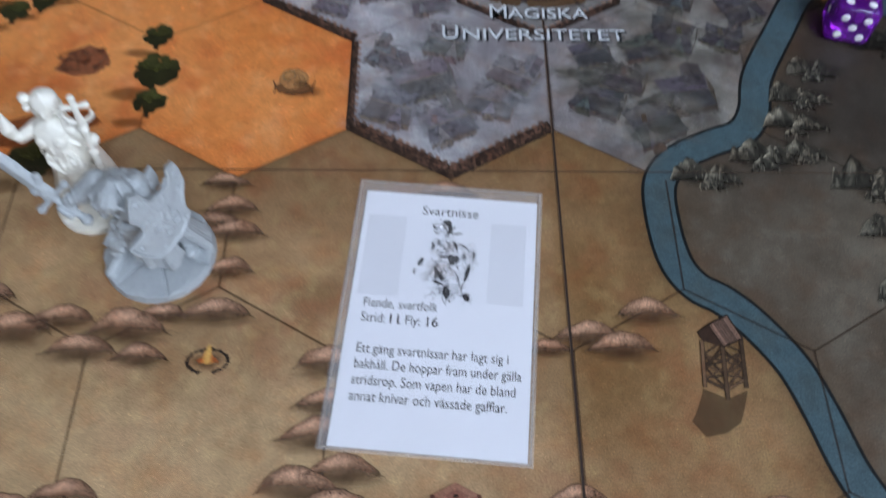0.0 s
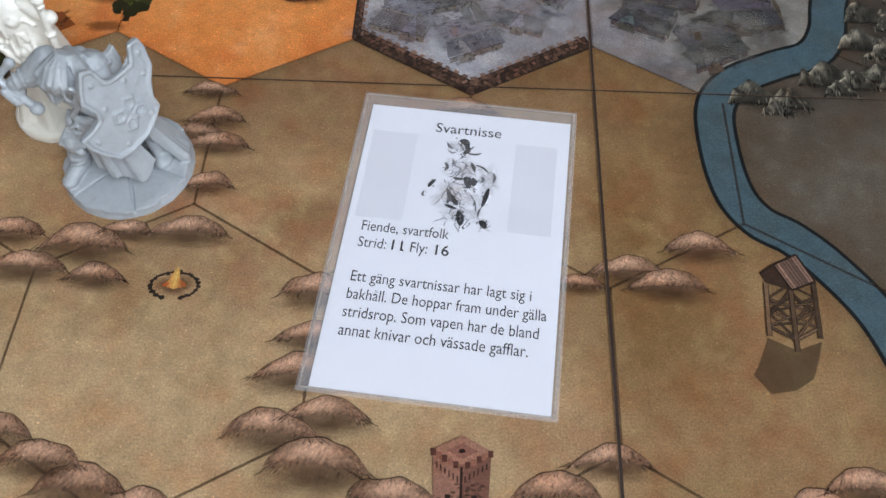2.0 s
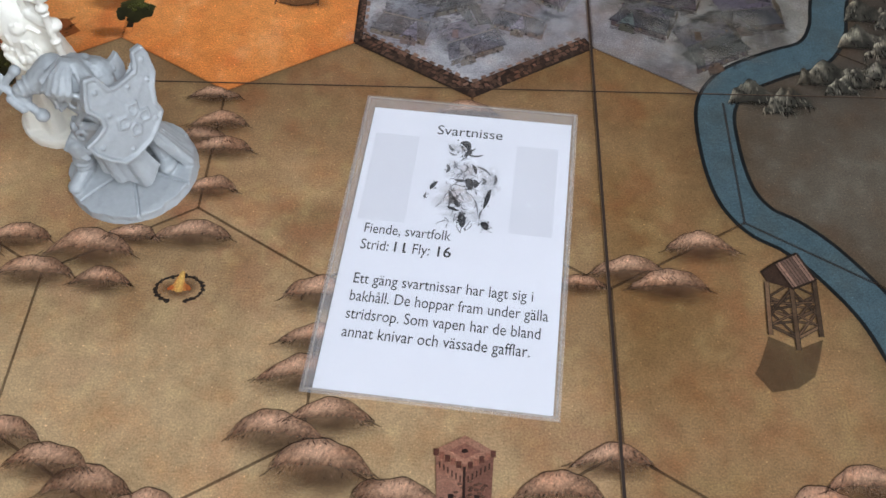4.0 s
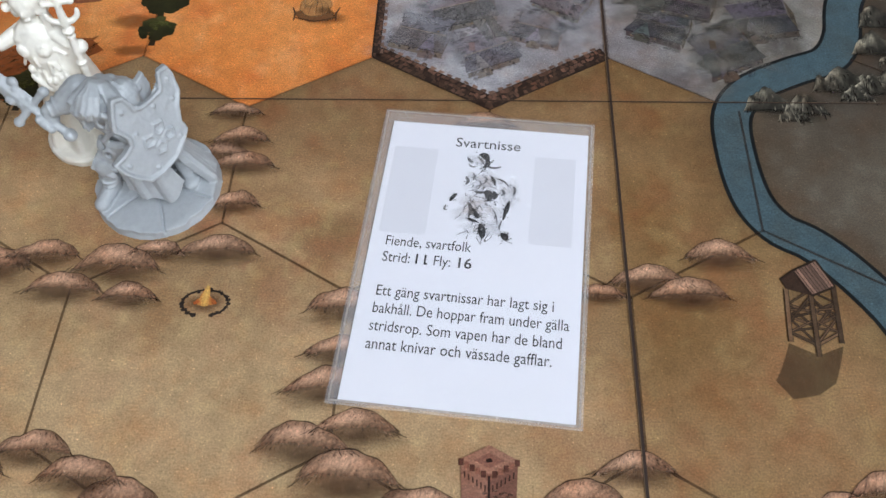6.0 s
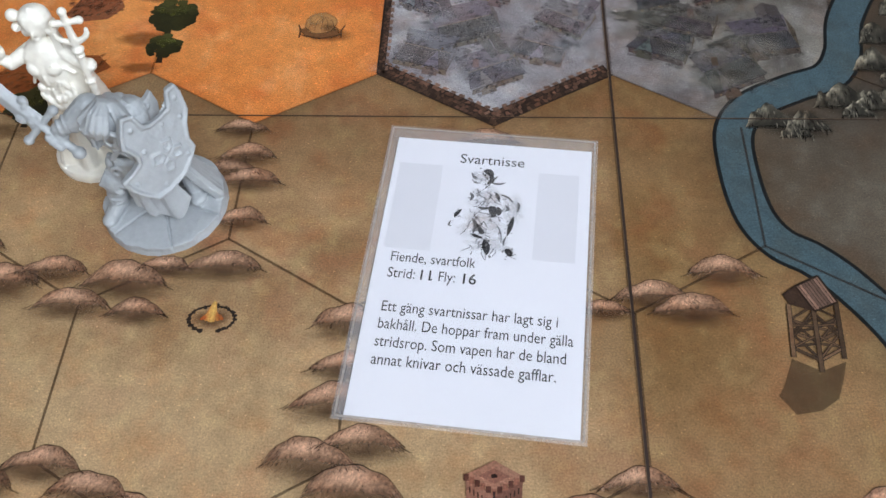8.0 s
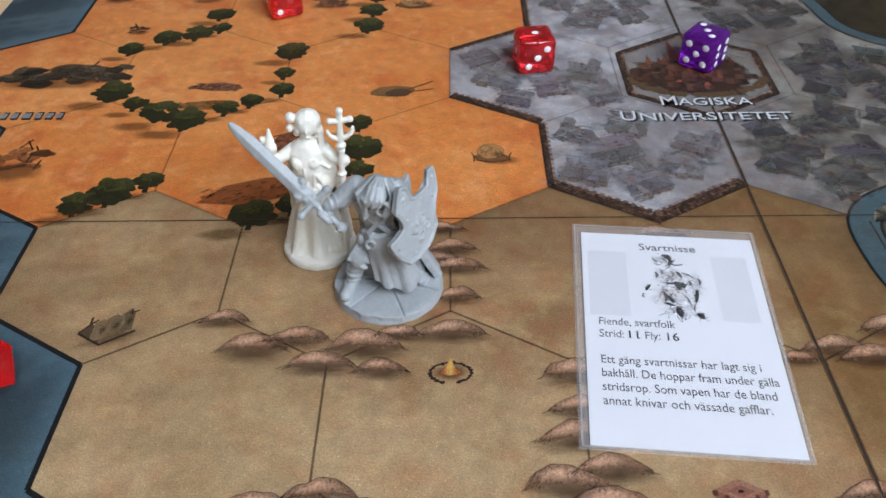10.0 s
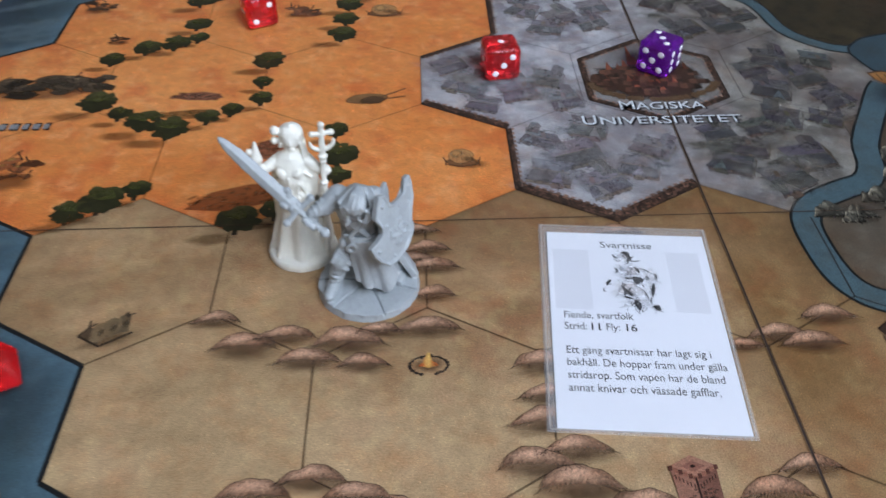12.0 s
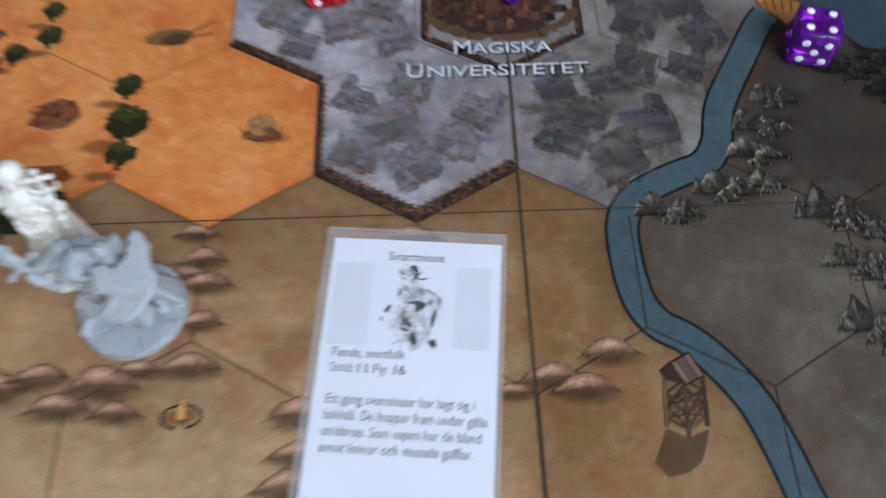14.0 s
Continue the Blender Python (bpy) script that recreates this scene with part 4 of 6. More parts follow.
def watchtower():
    p = Print()
    p.poly([(1.012, -1.61), (1.104, -1.653), (1.19, -1.617), (1.165, -1.69), (1.138, -1.752), (1.075, -1.795), (0.991, -1.811), (0.945, -1.747), (0.969, -1.71)], (74, 60, 44), 0.5)
    p.make("tower_shadow_print", board, 11, "drawn grey shadow shape")
    p = Print()
    rng = random.Random(44)
    timber, dark = (104, 80, 60), (46, 34, 26)
    feet = {"left": ((1.038, -1.4), (1.019, -1.605)), "front": ((1.12, -1.42), (1.103, -1.658)), "right": ((1.203, -1.385), (1.187, -1.607)), "rear": ((1.12, -1.34), (1.11, -1.56))}
    p.poly([(1.035, -1.38), (1.12, -1.43), (1.2, -1.39), (1.188, -1.58), (1.104, -1.63), (1.022, -1.58)], (70, 52, 38), 0.18)

    def beam(a, b, w):
        p.line([a, b], w + 0.005, dark, 0.9)
        p.line([a, b], w, tone_of(timber, rng.uniform(0.65, 1.15)), 0.95)

    on = lambda k, f: Vector(feet[k][0]).lerp(Vector(feet[k][1]), f)
    beam(*feet["rear"], 0.008)
    for a, b in (("left", "front"), ("front", "right"), ("left", "rear"), ("rear", "right")):
        near = "rear" not in (a, b)
        for f in (0.3, 0.52, 0.82):
            beam(on(a, f), on(b, f), 0.008 if near else 0.004)
        for f in (0.3, 0.55) if near else (0.4,):
            beam(on(a, f), on(b, f + 0.25), 0.005)
            beam(on(b, f), on(a, f + 0.25), 0.005)
    for k in ("left", "right", "front"):
        beam(*feet[k], 0.013)
    p.poly([(1.024, -1.363), (1.075, -1.325), (1.123, -1.426), (1.04, -1.4)], (58, 42, 33))
    p.poly([(1.075, -1.325), (1.162, -1.28), (1.21, -1.388), (1.123, -1.426)], (116, 90, 76))
    for k in range(8):
        u = (k + 0.5) / 8
        a, b = Vector((1.075, -1.325)).lerp(Vector((1.162, -1.28)), u), Vector((1.123, -1.426)).lerp(Vector((1.21, -1.388)), u)
        g = rng.uniform(0.75, 1.2)
        p.line([a, b], 0.0105, (128 * g, 100 * g, 86 * g), 0.9)
        p.line([a + Vector((0.0055, 0.003)), b + Vector((0.0055, 0.003))], 0.003, dark, 0.8)
    for a, b in (((1.024, -1.363), (1.075, -1.325)), ((1.075, -1.325), (1.162, -1.28)), ((1.162, -1.28), (1.21, -1.388)), ((1.21, -1.388), (1.123, -1.426)), ((1.075, -1.325), (1.123, -1.426))):
        p.line([a, b], 0.008, dark, 0.9)
    p.make("watchtower_print", board, 16, "timber watchtower drawing")


watchtower()


def keep(x, y):
    p = Print()
    rng = random.Random(3)
    p.poly([(x - 0.09, y - 0.06), (x, y - 0.11), (x, y - 0.42), (x - 0.075, y - 0.36)], (146, 104, 86))
    p.poly([(x, y - 0.11), (x + 0.09, y - 0.06), (x + 0.075, y - 0.36), (x, y - 0.42)], (118, 80, 66))
    p.poly([(x - 0.095, y - 0.05), (x, y - 0.1), (x + 0.095, y - 0.05), (x, y + 0.0)], (158, 114, 94))
    p.poly([(x - 0.05, y - 0.05), (x, y - 0.075), (x + 0.05, y - 0.05), (x, y - 0.025)], (136, 92, 76))
    p.blob(x, y - 0.05, 0.012, 0.008, (40, 24, 20), rng=rng)
    for k in range(6):
        for sg in (-1, 1):
            u = 0.93 * k / 5
            p.poly([(x + sg * (0.095 * u) - 0.008, y - 0.1 + 0.05 * u - 0.014), (x + sg * 0.095 * u + 0.008, y - 0.1 + 0.05 * u - 0.014), (x + sg * 0.095 * u + 0.008, y - 0.1 + 0.05 * u + 0.008), (x + sg * 0.095 * u - 0.008, y - 0.1 + 0.05 * u + 0.008)], (90, 54, 44) if k % 2 else (140, 92, 74))
            p.line([(x + sg * (0.012 + 0.07 * u), y - 0.128 + 0.045 * u), (x + sg * (0.012 + 0.068 * u), y - 0.148 + 0.045 * u)], 0.005, (62, 38, 32), 0.7)
    for k in range(90):
        u, v = rng.uniform(-0.072, 0.072), rng.uniform(-0.37, -0.14)
        g = rng.uniform(0.6, 1.35)
        p.blob(x + u, y + v, 0.009, 0.005, (124 * g, 86 * g, 70 * g), 0.6, 0.1, n=6, rng=rng)
    for sg in (-1, 1):
        for v in (-0.22, -0.31):
            p.poly([(x + sg * 0.04 - 0.008, y + v), (x + sg * 0.04 + 0.008, y + v), (x + sg * 0.04 + 0.008, y + v + 0.035), (x + sg * 0.04 - 0.008, y + v + 0.035)], (40, 26, 22), 0.9)
    p.line([(x, y - 0.1), (x, y - 0.42)], 0.008, (48, 30, 26))
    p.make("keep_print", board, 20, "red brick tower drawing")


keep(0.008, -1.99)


def ruin(x, y, w, h, seed, colour=(96, 66, 46)):
    """A drawn heap of hut roofs and beams."""
    rng = random.Random(seed)
    p = Print()
    p.blob(x, y - 0.3 * h, 0.6 * w, 0.35 * h, (96, 62, 36), 0.5, 0.5, rng=rng)
    for k in range(16):
        u, v, s = rng.uniform(-0.45, 0.45) * w, rng.uniform(-0.35, 0.35) * h, rng.uniform(0.1, 0.22) * w
        g = rng.uniform(0.55, 1.2)
        p.blob(x + u, y + v, s, 0.55 * s, tuple(c * g for c in colour), 0.9, 0.2, 0.22, rng.uniform(-20, 20), n=11, rng=rng)
        p.blob(x + u - 0.2 * s, y + v + 0.25 * s, 0.5 * s, 0.22 * s, tuple(min(190, c * g * 1.7) for c in colour), 0.6, 0.5, 0.25, rng.uniform(-20, 20), n=11, rng=rng)
    for k in range(5):
        a = Vector((x + rng.uniform(-0.5, 0.5) * w, y + rng.uniform(-0.3, 0.4) * h))
        p.line([a, a + Vector((rng.uniform(-0.06, 0.06), rng.uniform(0.02, 0.1)))], 0.01, (50, 36, 28), 0.9)
    p.make("ruin_print", board, 14, "drawn brown huts and beams")


ruin(-3.42, 0.86, 0.62, 0.26, 41, (70, 58, 44))
ruin(-3.18, 0.9, 0.4, 0.2, 42, (74, 62, 48))
ruin(-3.32, 1.98, 0.2, 0.2, 43)
ruin(-3.06, 1.46, 0.14, 0.12, 44)
ruin(-3.3, -0.02, 0.3, 0.3, 45, (128, 74, 42))
ruin(-1.84, 1.84, 0.26, 0.16, 46, (134, 84, 60))


def yurt(x, y, w, seed):
    """A drawn round tent: domed cover over a dark timber skirt."""
    rng = random.Random(seed)
    p = Print()
    p.blob(x + 0.04, y - 0.03, w * 0.62, w * 0.26, (120, 72, 40), 0.5, 0.5, rng=rng)
    p.blob(x, y - 0.012, w * 0.5, w * 0.24, (116, 78, 48), 0.95, 0.15, 0.1, rng=rng)
    p.blob(x - 0.005, y + 0.045, w * 0.4, w * 0.38, (170, 124, 78), 1.0, 0.12, 0.05, rng=rng)
    p.blob(x - 0.03, y + 0.07, w * 0.22, w * 0.24, (204, 158, 104), 0.8, 0.7, 0.1, rng=rng)
    p.blob(x + 0.035, y + 0.015, w * 0.24, w * 0.17, (126, 86, 54), 0.6, 0.7, 0.1, rng=rng)
    for k in range(5):
        u = -0.34 + 0.17 * k
        p.line([(x + u * w, y - 0.01), (x + u * w * 0.75, y + 0.05), (x + u * 0.3 * w, y + 0.085)], 0.004, (116, 78, 50), 0.45, True)
    for sg in (-1, 1):
        p.line([(x + sg * 0.56 * w, y + 0.035), (x + sg * 0.48 * w, y - 0.005), (x + sg * 0.5 * w, y - 0.05)], 0.01, (92, 60, 40), 0.85, True)
    p.line([(x - 0.5 * w, y - 0.03), (x, y - 0.055), (x + 0.5 * w, y - 0.03)], 0.009, (84, 54, 36), 0.8, True)
    p.make("tent_print", board, 14, "tan tent drawing")


yurt(-0.78, -0.02, 0.19, 51)
yurt(-1.25, 1.8, 0.24, 52)
p = Print()
p.blob(-1.34, 0.65, 0.13, 0.06, (126, 92, 58), 1, 0.1, 0.1, 8).blob(-1.3, 0.63, 0.08, 0.045, (84, 60, 40), 1, 0.2, 0.1)
p.line([(-1.26, 0.66), (-1.16, 0.72), (-1.1, 0.76)], 0.012, (96, 66, 44)).line([(-1.24, 0.64), (-1.1, 0.67)], 0.01, (96, 66, 44))
p.make("cart_print", board, 14, "hay cart drawing")
for fx, fy, fw, fh, ft, col in ((-2.4, 0.72, 0.17, 0.05, -4, (140, 92, 70)), (-2.42, 0.52, 0.18, 0.05, 3, (152, 104, 56)), (-1.98, -0.3, 0.3, 0.1, 12, (150, 84, 44)), (-1.86, 0.14, 0.14, 0.1, 8, (140, 86, 60))):
    p = Print()
    rng = random.Random(int(fx * 50) + 400)
    c, s = math.cos(radians(ft)), math.sin(radians(ft))
    at = lambda u, v: (fx + c * u * fw - s * v * fh, fy + s * u * fw + c * v * fh)
    p.poly(ragged([at(-1, -0.4), at(-0.3, -1), at(0.5, -0.9), at(1, -0.3), at(0.8, 0.6), at(0.2, 1), at(-0.5, 0.7)], rng, 0.01), col, 0.75)
    for k in range(90):
        u, v = rng.uniform(-0.9, 0.9), rng.uniform(-0.7, 0.7)
        p.blob(*at(u, v), rng.uniform(0.01, 0.03), rng.uniform(0.006, 0.014), tuple(c * (0.7, 0.85, 1.15)[k % 3] for c in col), 0.45, 0.5, 0.4, ft + 20, n=8, rng=rng)
    p.make("field_print", board, 10, "ploughed field drawing")
# a wrecked covered wagon
p = Print()
rng = random.Random(17)
p.blob(-2.43, -1.3, 0.15, 0.045, (84, 64, 42), 0.5, 0.7, 0.2, 16, rng=rng)
p.poly([(-2.566, -1.273), (-2.53, -1.215), (-2.5, -1.235), (-2.459, -1.338)], (82, 66, 48))
for k in range(3):
    x0, y0 = -2.505 + 0.05 * k, -1.325 + 0.026 * k
    p.poly(ragged([(x0, y0), (x0 + 0.055, y0 + 0.026), (x0 + 0.05, y0 + 0.125), (x0 + 0.025, y0 + 0.135), (x0 - 0.005, y0 + 0.11)], rng, 0.004), ((124, 104, 76), (110, 92, 66), (96, 80, 58))[k])
    p.line([(x0 + 0.004, y0 + 0.01), (x0 + 0.012, y0 + 0.06), (x0 + 0.004, y0 + 0.11)], 0.012, (146, 124, 94), 0.7, True)
    p.blob(x0 + 0.038, y0 + 0.07, 0.016, 0.03, (84, 70, 52), 0.6, 0.6, 0.2, -20, rng=rng)
p.line([(-2.566, -1.273), (-2.459, -1.338), (-2.327, -1.257)], 0.012, (52, 40, 30), 0.9)
p.line([(-2.566, -1.273), (-2.515, -1.21), (-2.5, -1.195)], 0.009, (56, 44, 34), 0.9)
p.line([(-2.53, -1.18), (-2.528, -1.225)], 0.01, (56, 44, 34), 0.9).line([(-2.375, -1.13), (-2.365, -1.165)], 0.009, (56, 44, 34), 0.9).line([(-2.38, -1.155), (-2.34, -1.14)], 0.008, (56, 44, 34), 0.9)
p.make("wagon_print", board, 15, "wrecked covered wagon drawing")
ruin(-1.55, -2.36, 0.24, 0.24, 61, (58, 52, 42))

# folds of the board: flat strips, the dark one coloured as crease shade
for name, a, b in (("fold", (FX, Y0), (FX, Y1)), ("fold", (X0, FY), (X1, FY))):
    d = Vector((b[0] - a[0], b[1] - a[1])).normalized()
    s = Vector((-d.y, d.x))
    wide = 0.005 if d.x < 0.5 else 0.0028
    for off, wd, mat, z, lab in ((0, wide, SEAM, 0.000268, "dark fold crease with its shade in the colour"), (wide * 0.9, wide * 0.5, SEAM_EDGE, 0.000262, "pale strip along the fold")):
        q = [(Vector(e) + s * (off + k * wd)) * W for e, k in ((a, -1), (b, -1), (b, 1), (a, 1))]
        tagged(mesh_object(name, [(v.x, v.y, z) for v in q], [(0, 1, 2, 3)], mat, board), lab)

# names printed on the map
TZ = 0.00034


def map_name(first, rest, x, y, size, wide):
    for dx, dy, mat, dz in ((0.012, -0.012, BLACK_INK, 0.0), (0, 0, WHITE_INK, 0.000006)):
        lettering(first, W * size * 1.3, mat, board, pose(W * (x + dx), W * (y + dy), TZ + dz), "map_lettering", 0.00002)
        lettering(rest, W * size, mat, board, pose(W * (x + size * 0.98 + dx), W * (y + dy), TZ + dz), "map_lettering", 0.00002, False, wide)


map_name("M", "AGISKA", 0.2, 0.46, 0.108, 1.14)
map_name("U", "NIVERSITETET", -0.05, 0.305, 0.108, 1.27)
for lx0, lx1, ly in ((-3.78, -3.23, 0.42), (-2.12, -1.0, 3.9), (-1.83, -1.3, 3.74), (2.12, 2.7, 3.9), (2.05, 2.82, 3.74)):
    rng = random.Random(int(lx0 * 10) + 99)
    u = lx0
    while u < lx1:
        w = rng.uniform(0.03, 0.055)
        p = Print()
        p.poly([(u + 0.01, ly - 0.045), (u + w + 0.01, ly - 0.045), (u + w + 0.01, ly + 0.035), (u + 0.01, ly + 0.035)], (34, 32, 32), 0.8)
        p.poly([(u, ly - 0.028), (u + w, ly - 0.028), (u + w, ly + 0.024), (u, ly + 0.024)], (150, 152, 156), 0.8)
        p.make("name_bar", board, 20)
        u += w + 0.022


# ---- cards ----
def card_pose(tl, tr, z):
    """The pose of a card whose top edge runs from tl to tr; its origin is the top left corner."""
    return Matrix.Translation((W * tl[0], W * tl[1], z)) @ Matrix.Rotation(math.atan2(tr[1] - tl[1], tr[0] - tl[0]), 4, "Z")


def rect_sheet(name, x0, x1, y0, y1, z, material, parent, label="", thick=0.0):
    bm = box_bm(W * x0, W * x1, W * y0, W * y1, z - max(thick, 0.00002), z)
    return part(name, bm, material, parent, label)


def sleeve(parent, w, h):
    for name, z, film in (("sleeve_back", 0.00001, FILM), ("sleeve_front", 0.00036, CLEAR_FILM)):
        f = part(name, box_bm(0, W * w, -W * h, 0, z, z + 0.00003), film, parent, "clear plastic sleeve")
        f.visible_shadow = False
    rim = Print()
    k = 0.012
    for a, b in (((k, -k), (w - k, -k)), ((w - k, -k), (w - k, -h + k)), ((w - k, -h + k), (k, -h + k)), ((k, -h + k), (k, -k))):
        rim.line([a, b], 0.008, (196, 186, 176), 0.55)
    r = rim.make("sleeve_seam", parent, 20, "pale welded sleeve seam")
    r.location.z = 0.00017


def ink_figure(parent):
    """The card's picture, as plain grey and black blots and strokes."""
    rng = random.Random(12)
    p = Print()
    for x, y, rx, ry, g in ((0.4, -0.23, 0.045, 0.035, 214), (0.43, -0.33, 0.075, 0.06, 216), (0.42, -0.45, 0.1, 0.07, 214), (0.53, -0.38, 0.05, 0.08, 218), (0.46, -0.54, 0.09, 0.05, 220)):
        p.blob(x, y, rx, ry, (g, g, g + 4), 0.55, 0.8, 0.3, rng=rng)
    strokes = (((0.4, -0.2), (0.425, -0.205), (0.437, -0.23), 0.03, 34), ((0.425, -0.215), (0.438, -0.24), (0.42, -0.265), 0.022, 48), ((0.43, -0.255), (0.465, -0.26), (0.492, -0.25), 0.009, 70),
               ((0.355, -0.215), (0.368, -0.235), (0.38, -0.24), 0.012, 90), ((0.36, -0.25), (0.378, -0.262), (0.395, -0.26), 0.008, 110), ((0.36, -0.31), (0.37, -0.33), (0.362, -0.35), 0.014, 80),
               ((0.385, -0.29), (0.392, -0.31), (0.388, -0.33), 0.009, 120), ((0.455, -0.3), (0.468, -0.32), (0.475, -0.345), 0.014, 56), ((0.475, -0.31), (0.505, -0.32), (0.53, -0.345), 0.009, 80),
               ((0.395, -0.378), (0.42, -0.382), (0.44, -0.378), 0.014, 66), ((0.44, -0.37), (0.455, -0.39), (0.46, -0.42), 0.034, 44), ((0.47, -0.37), (0.48, -0.39), (0.475, -0.41), 0.02, 52),
               ((0.5, -0.36), (0.512, -0.375), (0.5, -0.39), 0.012, 90), ((0.545, -0.34), (0.552, -0.36), (0.548, -0.385), 0.011, 80), ((0.335, -0.395), (0.32, -0.415), (0.312, -0.435), 0.017, 40),
               ((0.3, -0.45), (0.295, -0.47), (0.305, -0.475), 0.009, 110), ((0.535, -0.41), (0.528, -0.45), (0.518, -0.5), 0.019, 40), ((0.515, -0.5), (0.507, -0.53), (0.51, -0.545), 0.008, 90),
               ((0.38, -0.43), (0.395, -0.46), (0.39, -0.5), 0.016, 90), ((0.4, -0.455), (0.42, -0.49), (0.43, -0.5), 0.02, 60), ((0.385, -0.505), (0.4, -0.51), (0.43, -0.52), 0.014, 50),
               ((0.435, -0.525), (0.445, -0.555), (0.45, -0.59), 0.03, 46), ((0.515, -0.56), (0.53, -0.572), (0.54, -0.59), 0.028, 42), ((0.47, -0.45), (0.49, -0.48), (0.5, -0.53), 0.006, 120))
    for a, b, c, w, g in strokes:
        p.line(glide([a, b, c], 6), w * 0.95, (g, g, g + 3), 0.85, True)
        for k in range(10):
            q = Vector(a).lerp(Vector(c), rng.random())
            p.blob(q.x + rng.uniform(-0.9, 0.9) * w, q.y + rng.uniform(-0.7, 0.7) * w, w * rng.uniform(0.08, 0.24), w * rng.uniform(0.06, 0.2), (min(200, g + rng.uniform(0, 90)),) * 3, 0.7, 0.3, 0.4, rng.uniform(0, 90), n=8, rng=rng)
    for k in range(60):
        y = rng.uniform(-0.58, -0.21)
        x = rng.gauss(0.43, 0.015 + 0.16 * max(0.0, -0.25 - y) * (1 if y > -0.42 else 0.7))
        p.line([(x, y), (x + rng.uniform(-0.01, 0.01), y - 0.012), (x + rng.uniform(-0.03, 0.03), y - rng.uniform(0.015, 0.04))], 0.0045, (130, 130, 136), 0.5, True)
    return p.make("picture", parent, 12, "black and grey ink blots")


event = empty("event_card", card_pose((-0.4196, -0.5885), (0.4191, -0.6633), 0.0003), "white printed event card in a clear plastic sleeve on the map", "card")
rect_sheet("paper", 0.041, 0.819, -1.266, -0.061, 0.00025, PAPER, event, "white printed paper", 0.0002)
for x0, x1, g in ((0.066, 0.241, GREY_INK), (0.241, 0.617, plain("faint_grey_ink", (229, 230, 237), 0.55, 0.02, 700)), (0.617, 0.777, GREY_INK)):
    rect_sheet("picture_ground", x0, x1 - 0.002, -0.594, -0.188, 0.00026, g, event, "pale grey picture ground")
fig = ink_figure(event)
fig.location = (0, 0, 0.00014)
TS = 0.061


def card_line(text, x, y, width, size=TS, bold=0.0, centre=False):
    return lettering(text, W * size, BLACK_INK, event, pose(W * x, W * y, 0.00029), "printed_line", bold, centre, 1.0, W * width)


card_line("Svartnisse", 0.43, -0.168, 0.254, 0.066, 0.0, True)
card_line("Fiende, svartfolk", 0.097, -0.651, 0.314)
card_line("Strid:", 0.097, -0.721, 0.1)
card_line("11", 0.208, -0.721, 0.038, TS, 0.00003)
card_line(".", 0.254, -0.721, 0.0)
card_line("Fly:", 0.283, -0.721, 0.06)
card_line("16", 0.364, -0.721, 0.048, TS, 0.00004)
for i, (s, w) in enumerate((("Ett g\u00e4ng svartnissar har lagt sig i", 0.625), ("bakh\u00e5ll. De hoppar fram under g\u00e4lla", 0.682), ("stridsrop. Som vapen har de bland", 0.661), ("annat knivar och v\u00e4ssade gafflar.", 0.632))):
    card_line(s, 0.097, -0.862 - 0.0695 * i, w)
sleeve(event, 0.842, 1.28)

second = empty("sleeved_card", card_pose((1.94, -2.03), (2.14, -2.85), 0.0003), "sleeved white card with a grey picture and small print", "card")
second.matrix_world = Matrix.Translation((W * 0.77, W * -2.395, 0.0003)) @ Matrix.Rotation(math.atan2(0.30, 1.15), 4, "Z")
rect_sheet("paper", 0.05, 1.27, -0.82, -0.035, 0.0004, PAPER, second, "white printed paper", 0.0003)
p = Print()
rng = random.Random(8)
p.poly([(0.72, -0.62), (1.12, -0.62), (1.12, -0.12), (0.72, -0.12)], (150, 146, 152))
for k in range(120):
    g = rng.uniform(70, 200)
    p.blob(rng.uniform(0.75, 1.09), rng.uniform(-0.59, -0.15), rng.uniform(0.01, 0.04), rng.uniform(0.008, 0.025), (g, g * 0.97, g), 0.7, 0.3, 0.4, n=9, rng=rng)
o = p.make("picture", second, 3, "mottled grey picture")
o.location.z = 0.0004
for r, (x, n) in enumerate(((0.2, 3), (0.28, 4), (0.36, 3), (0.44, 4), (0.53, 2), (0.6, 5), (0.66, 4))):
    y = -0.1
    for k in range(n):
        w = rng.uniform(0.06, 0.16)
        p = Print().poly([(x, y), (x, y - w), (x + 0.025, y - w), (x + 0.025, y)], (150, 152, 158))
        p.make("text_bar", second, 4).location.z = 0.0004
        y -= w + 0.03
bm = box_bm(0, W * 1.305, -W * 0.85, 0, 0.0005, 0.00056)
f = part("sleeve", bm, FILM, second, "clear plastic sleeve")
f.visible_shadow = False

TABLE_Z = -BOARD_T
picture_card = empty("picture_card", card_pose((-5.33, 0.905), (-4.54, 1.08), TABLE_Z), "white paper card with a dark picture lying on the table", "card")
rect_sheet("paper", 0, 0.79, -1.22, 0, 0.0005, PAPER, picture_card, "white printed paper", 0.0005)
p = Print()
p.poly([(0.2, -0.46), (0.64, -0.46), (0.64, -0.1), (0.2, -0.1)], (60, 48, 40))
rng = random.Random(15)
for k in range(40):
    p.blob(rng.uniform(0.24, 0.6), rng.uniform(-0.42, -0.14), rng.uniform(0.02, 0.06), rng.uniform(0.02, 0.05), rng.choice(((120, 78, 44), (84, 66, 58), (150, 110, 70), (70, 42, 34))), 0.5, 0.6, rng=rng)
p.blob(0.27, -0.28, 0.035, 0.04, (20, 16, 16), 1, 0.3).blob(0.42, -0.26, 0.05, 0.05, (176, 172, 166), 0.9, 0.6)
o = p.make("picture", picture_card, 3, "dark brown picture")
o.location.z = 0.0005
